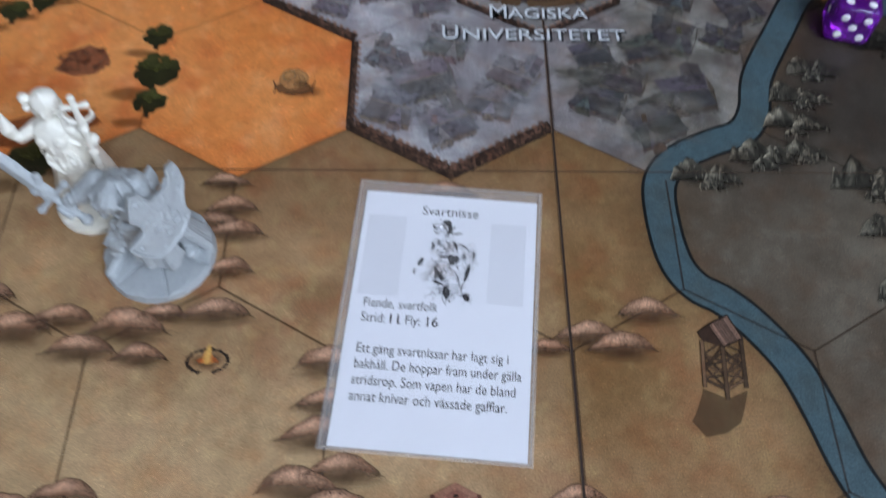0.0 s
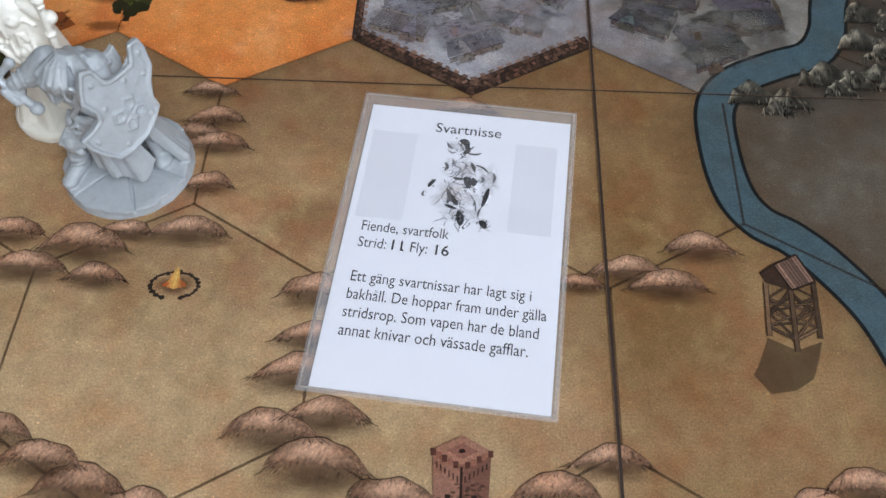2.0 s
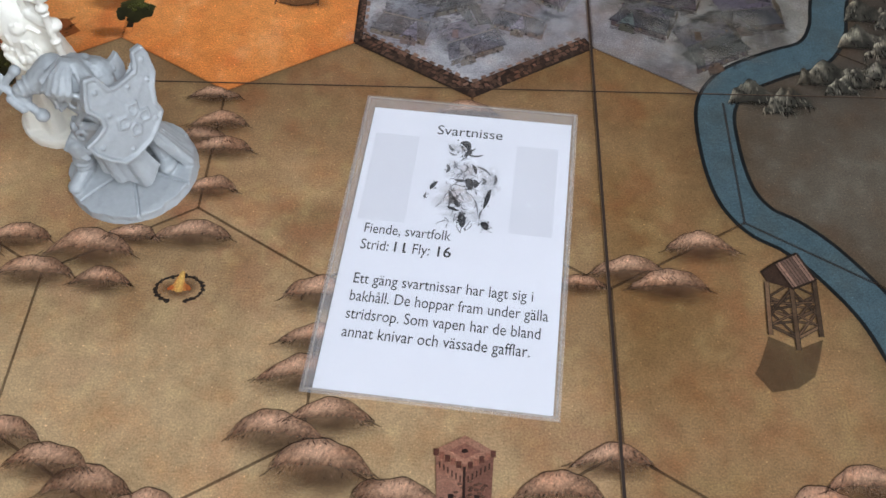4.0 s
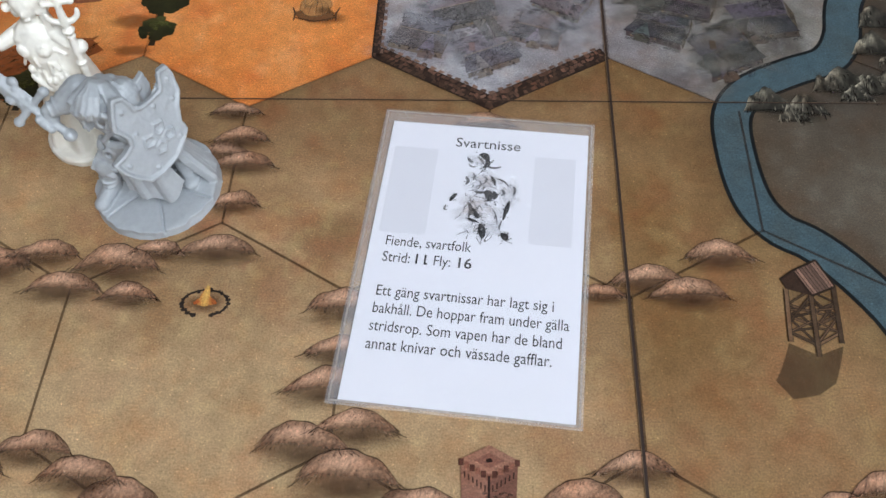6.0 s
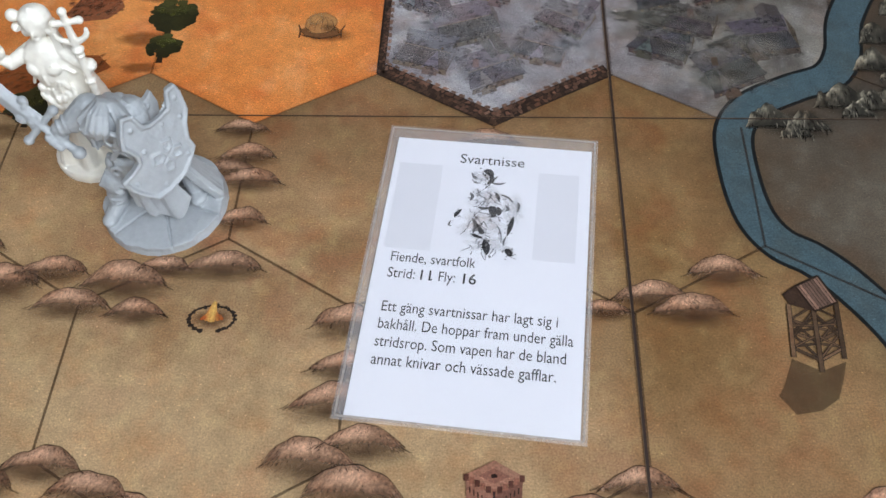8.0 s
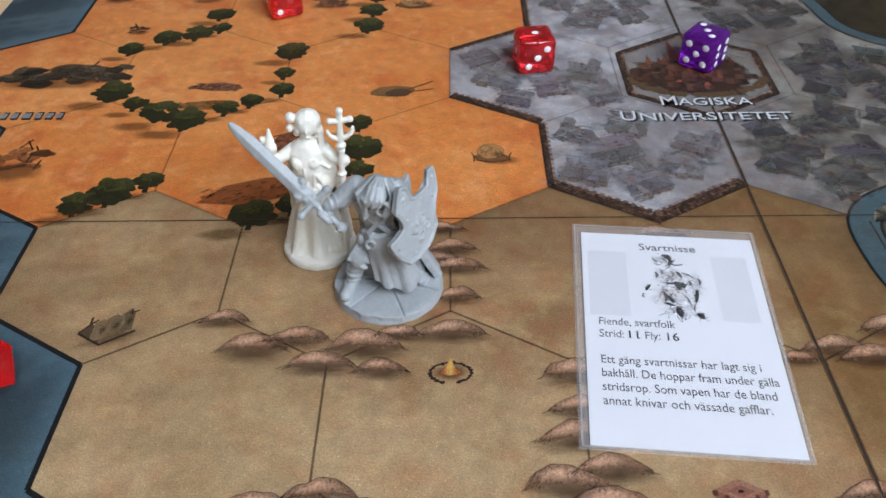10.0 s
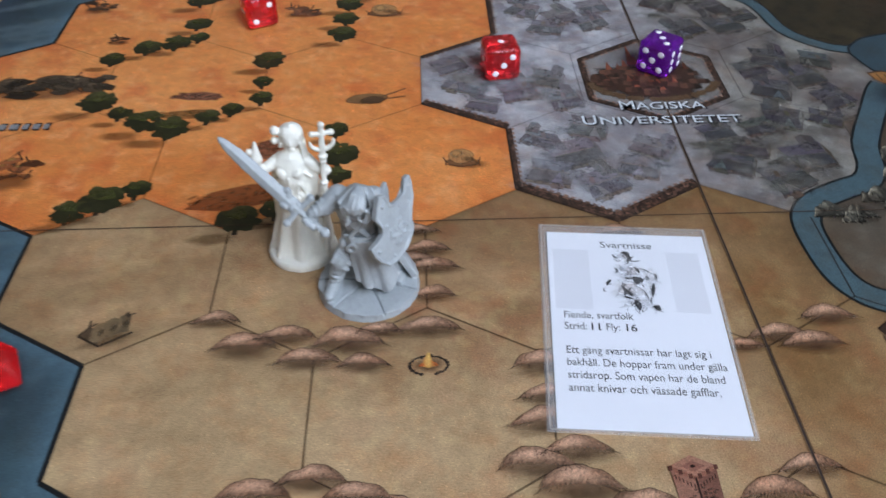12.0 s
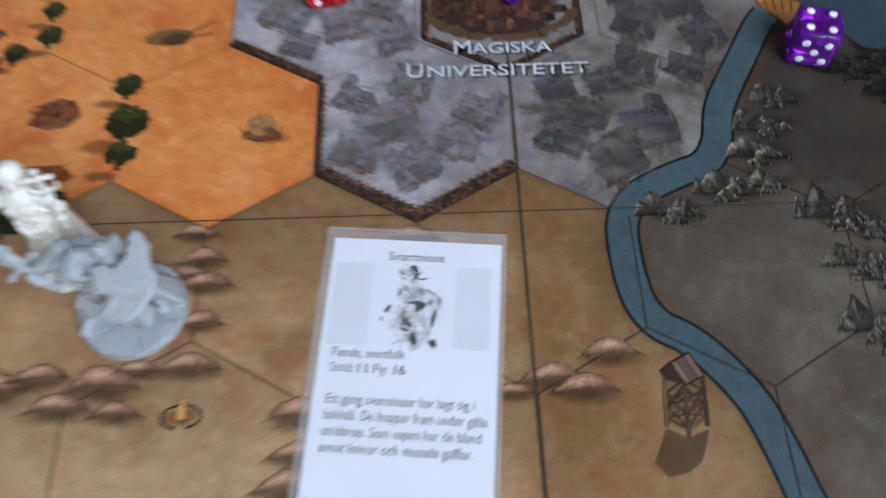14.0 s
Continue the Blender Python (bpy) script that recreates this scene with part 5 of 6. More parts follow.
for k, (y, w) in enumerate(((-0.05, 0.4), (-0.53, 0.16), (-0.64, 0.66), (-0.71, 0.2), (-0.79, 0.46), (-0.9, 0.66), (-0.97, 0.68), (-1.04, 0.5))):
    x0 = 0.2 if k == 0 else 0.05
    p = Print().poly([(x0, y - 0.015), (x0 + w, y - 0.015), (x0 + w, y + 0.015), (x0, y + 0.015)], (172, 170, 178), 0.6)
    p.make("text_bar", picture_card, 4).location.z = 0.0005
spare = empty("paper_card", card_pose((-5.62, -0.2), (-4.92, -0.32), TABLE_Z), "plain white paper card on the table", "card")
rect_sheet("paper", 0, 0.72, -1.2, 0, 0.0005, PAPER, spare, "", 0.0005)


def deck(name, m, n, label, top_print=True, film=CARD_EDGE):
    """A slightly fanned stack of sleeved cards."""
    d = empty(name, m, label, "deck of cards")
    rng = random.Random(21)
    t = 0.18 * W / 12
    for k in range(n):
        dx, dy, a = rng.uniform(-0.04, 0.04), rng.uniform(-0.03, 0.03), rng.uniform(-2.2, 2.2)
        c = part("card", box_bm(-0.66 * W, 0.66 * W, -0.43 * W, 0.43 * W, 0, t * 0.82, t * 0.2, 1), film, d)
        c.matrix_local = pose(W * dx * (k < n - 1), W * dy * (k < n - 1), t * k, 0, 0, a * (k < n - 1))
    if top_print:
        z = t * n + 0.0001
        for x, y, mat, lab, dz in ((0.6, 0.37, PAPER, "white card margin", 0), (0.56, 0.335, RUST_PRINT, "rust coloured border print", 0.00005), (0.53, 0.3, PARCHMENT, "cream parchment card back", 0.0001)):
            part("card_back", box_bm(-x * W, x * W, -y * W, y * W, z + dz - 0.00004, z + dz), mat, d, lab)
        part("emblem", box_bm(-0.1 * W, 0.1 * W, -0.02 * W, 0.02 * W, z + 0.00012, z + 0.00016), plain("faded_emblem_ink", (176, 164, 150), 0.5, 0.1), d, "small faded grey emblem")
    return d


deck("card_deck", pose(W * -4.9, W * 2.345, TABLE_Z, 0, 0, -17), 13, "stack of sleeved cards with cream parchment backs on the table")
loose = empty("sleeved_card", pose(W * -5.62, W * 2.42, TABLE_Z, 0, 0, -6), "single sleeved card with a parchment back under the deck", "card")
part("paper", box_bm(-0.6 * W, 0.6 * W, -0.4 * W, 0.4 * W, 0, 0.0005), PAPER, loose)
part("card_back", box_bm(-0.55 * W, 0.55 * W, -0.35 * W, 0.35 * W, 0.0005, 0.00058), PARCHMENT, loose)
sheet = empty("paper_sheet", pose(W * -5.4, W * 3.34, TABLE_Z, 0, 0, 22), "large cream paper sheet on the table", "paper")
part("paper", box_bm(-1.4 * W, 2.2 * W, 0, 2.6 * W, 0, 0.0004), plain("cream_paper", (244, 222, 186), 0.6, 0.03), sheet)
sheet.matrix_world = Matrix.Translation((W * -5.41, W * 3.33, TABLE_Z)) @ Matrix.Rotation(radians(36), 4, "Z")
sheet.children[0].location.x = 1.4 * W
deck("card_deck", pose(W * 3.95, W * 4.25, 0.0003, 0, 0, 24), 5, "stack of cards in glossy blue sleeves on the map", False, BLUE_PLASTIC)


# ---- dice ----
PIPS = {1: [(0, 0)], 2: [(-1, -1), (1, 1)], 3: [(-1, -1), (0, 0), (1, 1)], 4: [(-1, -1), (-1, 1), (1, -1), (1, 1)],
        5: [(-1, -1), (-1, 1), (1, -1), (1, 1), (0, 0)], 6: [(-1, -1), (-1, 0), (-1, 1), (1, -1), (1, 0), (1, 1)]}


def die(x, y, turn, faces, material, label, side=0.222, spin=0):
    """faces: the pips on top, front (towards -y) and right (+x), and their opposites."""
    a = side * W
    d = empty("die", pose(W * x, W * y, 0.0003, 0, 0, turn), label, "die", "dice on the map")
    bm = bmesh.new()
    bmesh.ops.create_cube(bm, size=a, matrix=Matrix.Translation((0, 0, a / 2)))
    bmesh.ops.bevel(bm, geom=bm.edges[:], offset=a * 0.16, segments=6, affect="EDGES", profile=0.5)
    part("body", bm, material, d, smooth=True)
    top, front, right = faces
    sides = ((top, pose(0, 0, a, 0, 0, spin)), (7 - top, pose(0, 0, 0, 180)), (front, pose(0, -a / 2, a / 2, 90)), (7 - front, pose(0, a / 2, a / 2, -90)),
             (right, pose(a / 2, 0, a / 2, 90, 0, 90)), (7 - right, pose(-a / 2, 0, a / 2, 90, 0, -90)))
    for n, m in sides:
        for u, v in PIPS[n]:
            bm = bmesh.new()
            bmesh.ops.create_uvsphere(bm, u_segments=14, v_segments=6, radius=a * 0.095, matrix=Matrix.Diagonal((1, 1, 0.12, 1)))
            p = part("pip", bm, PIP_WHITE, d, smooth=True)
            p.matrix_local = m @ pose(u * a * 0.24, v * a * 0.24, 0)
    return d


die(-0.49, 0.925, 8, (1, 3, 6), RED_PLASTIC, "translucent red die with white pips on the printed city")
die(-2.125, 1.69, 24, (3, 2, 6), RED_PLASTIC, "translucent red die with white pips on the printed desert")
die(-0.97, 2.9, -6, (4, 3, 2), RED_PLASTIC, "translucent red die with white pips on the printed grassland")
die(0.535, 0.93, -39, (3, 5, 6), PURPLE_PLASTIC, "translucent purple die with white pips on the printed school", 0.222, 90)
die(2.07, 0.4, -14, (4, 5, 6), PURPLE_PLASTIC, "translucent purple die with white pips beside the printed river", 0.23)
die(3.09, 0.82, 12, (4, 5, 6), PURPLE_PLASTIC, "translucent purple die with white pips on the printed wasteland", 0.23)


# ---- crystals and pouch ----
def crystal(x, y, z, size, material, seed, label, group, on="gem"):
    rng = random.Random(seed)
    bm = bmesh.new()
    n = 22
    for k in range(n):
        h = 1 - 2 * (k + 0.5) / n
        a = 2.39996 * k + rng.uniform(-0.35, 0.35)
        q = math.sqrt(1 - h * h)
        r = size * W * rng.uniform(0.4, 0.58)
        bm.verts.new((q * math.cos(a) * r * 1.12, q * math.sin(a) * r * 0.95, (h + rng.uniform(-0.1, 0.1)) * r * 0.85))
    bmesh.ops.convex_hull(bm, input=bm.verts[:])
    bmesh.ops.delete(bm, geom=[v for v in bm.verts if not v.link_faces], context="VERTS")
    low = min(v.co.z for v in bm.verts)
    bmesh.ops.translate(bm, verts=bm.verts[:], vec=(0, 0, -low))
    bmesh.ops.bevel(bm, geom=bm.edges[:], offset=size * W * 0.012, segments=1, affect="EDGES")
    ob = part("crystal", bm, material)
    ob.matrix_world = pose(W * x, W * y, z, 0, 0, rng.uniform(0, 360))
    return tagged(ob, label, "gem", group)


YELLOW = [(-3.72, -1.35, 0), (-3.72, -1.53, 0), (-3.55, -1.66, 0), (-3.57, -1.88, 0), (-3.34, -1.98, 0), (-3.19, -1.79, 0), (-2.96, -1.88, 0.06), (-3.44, -2.14, 0.1), (-4.27, -1.72, 1), (-4.36, -1.9, 1), (-4.23, -2.08, 1), (-4.5, -2.05, 1), (-2.72, -2.27, 0.1)]
BLUE = [(-3.47, -1.32, 0), (-3.95, -1.53, 0), (-3.79, -1.68, 0), (-4.03, -1.79, 0), (-3.8, -1.9, 0), (-3.94, -2.05, 0)]
for i, (gx_, gy_, low) in enumerate(YELLOW):
    crystal(gx_, gy_, 0.0003 if low == 0 else (TABLE_Z if low == 1 else W * low), 0.28, GEM_YELLOW, 40 + i, "faceted clear yellow acrylic crystal", "yellow crystals")
for i, (gx_, gy_, low) in enumerate(BLUE):
    crystal(gx_, gy_, 0.0003, 0.28, GEM_BLUE, 60 + i, "faceted clear ice blue acrylic crystal", "blue crystals")
crystal(-2.81, -1.535, 0.0003, 0.25, GEM_RED, 75, "faceted clear red acrylic crystal on the printed sea", "red crystals")


def pouch():
    """A round flat pouch of brown leather, folds gathered to its middle."""
    th = empty("leather_pouch", pose(W * -3.15, W * -2.34, 0.0003), "flat round brown leather pouch under crystals", "pouch")
    n, rings = 72, 14
    verts, faces = [], []
    rng = random.Random(2)
    ph = [rng.uniform(0, 6.28) for _ in range(4)]
    for r in range(rings + 1):
        f = r / rings
        for i in range(n):
            a = 2 * math.pi * i / n
            fold = 0.5 + 0.5 * math.sin(9 * a + ph[0] + 1.2 * math.sin(2 * a + ph[1]))
            rad = 0.56 * f * (1 + 0.04 * math.sin(3 * a + ph[2]))
            z = 0.07 * math.sin(math.pi * min(1, f * 1.02)) ** 0.7 * (0.25 + 1.1 * fold) * (0.6 + 0.4 * math.sin(3 * a + 7 * f)) + 0.006
            verts.append((W * rad * math.cos(a), W * rad * math.sin(a), W * z))
    for r in range(rings):
        for i in range(n):
            j = (i + 1) % n
            faces.append((r * n + i, (r + 1) * n + i, (r + 1) * n + j, r * n + j))
    mesh_object("leather", verts, faces, LEATHER, th, True)
    bm = bmesh.new()
    pts = [(0.56 * (1 + 0.04 * math.sin(3 * 2 * math.pi * i / n + ph[2])), 2 * math.pi * i / n) for i in range(n)]
    vs = []
    for rad, a in pts:
        for k in range(6):
            b = 2 * math.pi * k / 6
            rr = rad - 0.03 + 0.04 * math.cos(b)
            vs.append(bm.verts.new((W * rr * math.cos(a), W * rr * math.sin(a), W * (0.022 + 0.022 * math.sin(b)))))
    for i in range(n):
        for k in range(6):
            bm.faces.new((vs[i * 6 + k], vs[((i + 1) % n) * 6 + k], vs[((i + 1) % n) * 6 + (k + 1) % 6], vs[i * 6 + (k + 1) % 6]))
    part("rim", bm, LEATHER_RIM, th, "worn lighter rim", True)
    bm = bmesh.new()
    add_limb(bm, (-0.1 * W, -0.1 * W, 0.07 * W), (0.5 * W, -0.3 * W, 0.05 * W), 0.008 * W, 0.008 * W, 8)
    add_limb(bm, (0.5 * W, -0.3 * W, 0.05 * W), (0.66 * W, -0.33 * W, 0.012 * W), 0.008 * W, 0.006 * W, 8)
    part("cord", bm, plain("dark_cord", (48, 36, 30), 0.7, 0.2), th, "thin dark cord", True)


pouch()


# ---- painted-free resin figures ----
def solidify(bm, name, material, label, voxel):
    for v in bm.verts:
        v.co *= W
    ob = part(name, bm, material, None, "", True)
    r = ob.modifiers.new("fuse", "REMESH")
    r.mode, r.voxel_size, r.use_smooth_shade = "VOXEL", voxel, True
    s = ob.modifiers.new("soften", "SMOOTH")
    s.factor, s.iterations = 0.5, 1
    grain = bpy.data.textures.new(name + "_wear", "CLOUDS")
    grain.noise_scale, grain.noise_depth = 0.045 * W, 2
    d = ob.modifiers.new("wear", "DISPLACE")
    d.texture, d.strength, d.mid_level = grain, 0.006 * W, 0.5
    return tagged(ob, label, "figurine")


def plate(bm, pts, thick, bend, origin, m):
    """A thick bent plate with the outline pts, laid by the pose m."""
    n = len(pts)
    cx, cy = sum(p[0] for p in pts) / n, sum(p[1] for p in pts) / n
    z = lambda x: -bend * (x - cx) ** 2
    front = [bm.verts.new(m @ Vector((x, y, z(x)))) for x, y in pts]
    back = [bm.verts.new(m @ Vector((x, y, z(x) - thick))) for x, y in pts]
    a = bm.verts.new(m @ Vector((cx, cy, 0.004)))
    b = bm.verts.new(m @ Vector((cx, cy, -thick)))
    for i in range(n):
        j = (i + 1) % n
        bm.faces.new((front[i], front[j], a))
        bm.faces.new((back[j], back[i], b))
        bm.faces.new((front[j], front[i], back[i], back[j]))


def loft(bm, sections, n=24, folds=0, depth=0.0, phase=0.0):
    """A closed skin over level oval sections: centre x, y, z, radii along x and y, and how strongly it is pleated."""
    rings = []
    for x, y, z, rx, ry, *pleat in sections:
        k = depth * (pleat[0] if pleat else 0.0)
        ring = []
        for i in range(n):
            a = 2 * math.pi * i / n
            f = 1 + k * math.sin(folds * a + phase + 0.6 * math.sin(2 * a))
            ring.append(bm.verts.new((x + rx * f * math.cos(a), y + ry * f * math.sin(a), z)))
        rings.append(ring)
    for r0, r1 in zip(rings, rings[1:]):
        for i in range(n):
            bm.faces.new((r0[i], r0[(i + 1) % n], r1[(i + 1) % n], r1[i]))
    bm.faces.new(rings[0][::-1])
    bm.faces.new(rings[-1])


def drape(bm, top, hem, thick, bulge=0.0, waves=0.0, steps=7):
    """A thick hanging cloth between a top line and a hem of as many points."""
    top, hem = glide(top, 4), glide(hem, 4)
    n = len(top)
    grid = []
    for j in range(steps + 1):
        f = j / steps
        row = [a.lerp(b, f) for a, b in zip(top, hem)]
        for i in range(n):
            d = row[min(i + 1, n - 1)] - row[max(i - 1, 0)]
            out = d.cross(hem[i] - top[i]).normalized()
            row[i] = row[i] - out * (bulge * math.sin(math.pi * f) + waves * f * math.cos(math.pi * i / 4))
        grid.append(row)
    front, back = [], []
    for j in range(steps + 1):
        fr, bk = [], []
        for i in range(n):
            d = grid[j][min(i + 1, n - 1)] - grid[j][max(i - 1, 0)]
            e = grid[min(j + 1, steps)][i] - grid[max(j - 1, 0)][i]
            o = d.cross(e).normalized() * thick / 2
            fr.append(bm.verts.new(grid[j][i] - o))
            bk.append(bm.verts.new(grid[j][i] + o))
        front.append(fr)
        back.append(bk)
    for j in range(steps):
        for i in range(n - 1):
            bm.faces.new((front[j][i], front[j][i + 1], front[j + 1][i + 1], front[j + 1][i]))
            bm.faces.new((back[j][i + 1], back[j][i], back[j + 1][i], back[j + 1][i + 1]))
        for i, s in ((0, 1), (n - 1, -1)):
            q = (front[j][i], front[j + 1][i], back[j + 1][i], back[j][i])
            bm.faces.new(q[::s])
    for j, s in ((0, -1), (steps, 1)):
        for i in range(n - 1):
            q = (front[j][i], front[j][i + 1], back[j][i + 1], back[j][i])
            bm.faces.new(q[::s])


def warrior():
    bm = bmesh.new()
    rng = random.Random(6)
    # cracked stone slab: smooth wedges parted by worn grooves
    bx, by = -1.272, -0.995
    bmesh.ops.create_cone(bm, cap_ends=True, segments=40, radius1=0.242, radius2=0.232, depth=0.028, matrix=Matrix.Translation((bx, by, 0.014)))
    cuts = (40, 118, 176, 228, 289, 342, 400)
    for a0, a1 in zip(cuts, cuts[1:]):
        arc = [a0 + 1.2 + (a1 - a0 - 2.4) * k / 8 for k in range(9)]
        mid = radians((a0 + a1) / 2)
        rim = [0.235 + rng.uniform(-0.006, 0.006) for _ in arc]
        pts = [(0.012 * math.cos(mid), 0.012 * math.sin(mid))] + [(r * math.cos(radians(k)), r * math.sin(radians(k))) for r, k in zip(rim, arc)]
        plate(bm, pts, 0.026, 0.0, None, Matrix.Translation((bx, by, 0.04 + rng.uniform(-0.003, 0.003))))
    # bent leg: wrinkled trouser, knee guard, strapped boot
    add_limb(bm, (-1.325, -0.985, 0.3), (-1.385, -1.05, 0.225), 0.05, 0.042)
    add_limb(bm, (-1.385, -1.05, 0.225), (-1.418, -1.035, 0.09), 0.038, 0.032)
    add_ball(bm, (-1.388, -1.078, 0.228), 0.034, (0.95, 0.7, 1.15))
    for k, (z, r) in enumerate(((0.19, 0.043), (0.165, 0.04), (0.135, 0.041), (0.105, 0.038))):
        add_ball(bm, (-1.397 - 0.18 * (0.2 - z), -1.042, z), r, (1, 1.05, 0.26), Matrix.Rotation(radians(10 * (-1) ** k), 4, "Y"))
    add_limb(bm, (-1.42, -1.03, 0.075), (-1.443, -1.105, 0.06), 0.034, 0.026)
    add_ball(bm, (-1.447, -1.112, 0.058), 0.029, (1, 1.2, 0.75))
    for k in range(9):
        u = k / 8
        a = Vector((-1.33, -1.0, 0.3)).lerp(Vector((-1.388, -1.055, 0.22)), u)
        add_limb(bm, a + Vector((-0.035, -0.03, 0.02)), a + Vector((0.03, -0.042, -0.02 - 0.01 * (k % 2))), 0.009, 0.008, 6)
    # rear leg
    add_limb(bm, (-1.24, -0.97, 0.29), (-1.16, -0.95, 0.16), 0.05, 0.04)
    add_limb(bm, (-1.16, -0.95, 0.16), (-1.14, -0.97, 0.06), 0.036, 0.034)
    add_ball(bm, (-1.13, -1.0, 0.06), 0.034, (1, 1.4, 0.7))
    # stooping trunk under a cloak
    loft(bm, [(-1.285, -0.985, 0.27, 0.06, 0.05), (-1.288, -0.99, 0.33, 0.066, 0.056), (-1.292, -1.005, 0.38, 0.06, 0.055), (-1.296, -1.015, 0.45, 0.078, 0.068, 1),
              (-1.302, -1.01, 0.51, 0.092, 0.074, 1), (-1.3, -1.0, 0.55, 0.078, 0.062), (-1.295, -1.0, 0.575, 0.045, 0.042), (-1.292, -1.0, 0.582, 0.02, 0.02)], 40, 11, 0.04, 0.3)
    add_ball(bm, (-1.368, -0.995, 0.535), 0.055, (1.05, 0.95, 0.9))
    add_ball(bm, (-1.222, -1.0, 0.54), 0.05)
    drape(bm, [(-1.395, -0.985, 0.53), (-1.365, -0.945, 0.54), (-1.3, -0.935, 0.54), (-1.235, -0.94, 0.54), (-1.195, -0.965, 0.53)],
          [(-1.375, -0.975, 0.3), (-1.36, -0.91, 0.22), (-1.29, -0.875, 0.18), (-1.21, -0.885, 0.2), (-1.16, -0.95, 0.26)], 0.026, 0.012, 0.008)
    # cowl round the neck
    for k in range(14):
        a = 2 * math.pi * k / 14
        add_ball(bm, (-1.295 + 0.075 * math.cos(a), -1.015 + 0.06 * math.sin(a), 0.53 + 0.02 * math.sin(a)), 0.028, (1, 1, 0.8), seg=10)
    # chest straps, belt, buckle ring and pouch
    for a, b in (((-1.355, -1.06, 0.47), (-1.25, -1.08, 0.39)), ((-1.24, -1.07, 0.48), (-1.33, -1.075, 0.38))):
        add_limb(bm, a, b, 0.012, 0.012, 8)
    for k in range(16):
        u = k / 15
        add_ball(bm, (-1.352 + 0.13 * u, -1.05 - 0.03 * math.sin(math.pi * u), 0.365), 0.0125, seg=8)
    for k in range(14):
        a = 2 * math.pi * k / 14
        add_ball(bm, (-1.325 + 0.018 * math.cos(a), -1.095, 0.33 + 0.021 * math.sin(a)), 0.008, seg=8)
    add_ball(bm, (-1.365, -1.04, 0.315), 0.03, (0.8, 1, 1.1))
    # coat: two front flaps split at the middle, a long tail sweeping out behind
    drape(bm, [(-1.345, -1.055, 0.365), (-1.325, -1.075, 0.365), (-1.3, -1.085, 0.365), (-1.275, -1.085, 0.365)],
          [(-1.312, -1.09, 0.135), (-1.29, -1.105, 0.12), (-1.262, -1.11, 0.1), (-1.243, -1.1, 0.095)], 0.022, 0.0, 0.009)
    drape(bm, [(-1.278, -1.085, 0.365), (-1.255, -1.085, 0.365), (-1.235, -1.075, 0.365), (-1.215, -1.05, 0.365)],
          [(-1.236, -1.095, 0.1), (-1.2, -1.11, 0.075), (-1.165, -1.105, 0.085), (-1.128, -1.06, 0.13)], 0.022, 0.0, 0.009)
    drape(bm, [(-1.34, -0.95, 0.36), (-1.29, -0.93, 0.37), (-1.24, -0.935, 0.37), (-1.205, -0.965, 0.37), (-1.19, -1.0, 0.36)],
          [(-1.36, -0.88, 0.1), (-1.27, -0.835, 0.07), (-1.16, -0.84, 0.05), (-1.075, -0.9, 0.045), (-1.045, -0.995, 0.05)], 0.03, 0.01, 0.006)
    for k in range(5):
        u = k / 4
        add_limb(bm, (-1.19, -0.99 + 0.02 * u, 0.33), (-1.05 - 0.03 * u, -0.98 + 0.09 * u, 0.055), 0.02, 0.016, 8)
    # head bowed forward: fringe combed from the crown, a curl beside the hollow of the face
    c = Vector((-1.288, -1.075, 0.572))
    add_ball(bm, c + Vector((0, 0.012, 0)), 0.058, (1, 1, 1.05), seg=20)
    add_ball(bm, c + Vector((-0.006, 0.0, -0.06)), 0.034, (0.9, 0.8, 1.0))
    crown = c + Vector((0.018, 0.03, 0.068))
    for k in range(42):
        deg = 135 + 290 * k / 41
        a = radians(deg)
        drop = 0.025 if 235 < deg < 295 else 0.085
        end = c + Vector((0.066 * math.cos(a), 0.068 * math.sin(a), 0.015 - drop + 0.006 * (k % 3)))
        q = [crown]
        for f in (0.25, 0.5, 0.75):
            q.append(c + (crown.lerp(end, f) - c).normalized() * (0.0745 + 0.0025 * (k % 2)))
        q.append(end)
        for q0, q1, r0, r1 in zip(q, q[1:], (0.006, 0.0085, 0.0085, 0.008), (0.0085, 0.0085, 0.0085, 0.0075)):
            add_limb(bm, q0, q1, r0, r1, 6)
    for k in range(20):
        a = radians(100 - 300 * k / 19)
        r = 0.034 - 0.0007 * k
        add_ball(bm, (c.x + 0.028 + r * math.cos(a), c.y - 0.055, c.z - 0.035 + 1.15 * r * math.sin(a)), 0.0105 - 0.0002 * k, seg=8)
    for k in range(4):
        add_limb(bm, c + Vector((-0.06, -0.02 + 0.012 * k, 0.0)), c + Vector((-0.05 + 0.006 * k, -0.035 + 0.012 * k, -0.1)), 0.011, 0.006, 6)
    # sword arm: full ridged sleeve, cuff and fist
    add_limb(bm, (-1.375, -0.99, 0.545), (-1.432, -1.02, 0.508), 0.05, 0.04)
    add_limb(bm, (-1.432, -1.02, 0.508), (-1.485, -1.04, 0.492), 0.037, 0.027)
    for k in range(5):
        add_ball(bm, (-1.4 - 0.02 * k, -1.0 - 0.01 * k, 0.528 - 0.008 * k), 0.049 - 0.004 * k, (0.28, 1, 1), Matrix.Rotation(radians(28), 4, "Z"))
    # sword: pommel, grip, knobbed guard, broad blade with a ridge and a blunt tip
    tip, g, pom = Vector((-1.863, -0.889, 0.792)), Vector((-1.543, -1.035, 0.503)), Vector((-1.437, -1.075, 0.408))
    d = (tip - g).normalized()
    add_limb(bm, pom, g, 0.0155, 0.0155)
    add_ball(bm, pom, 0.024, (1, 1, 0.95))
    grip = pom.lerp(g, 0.55)
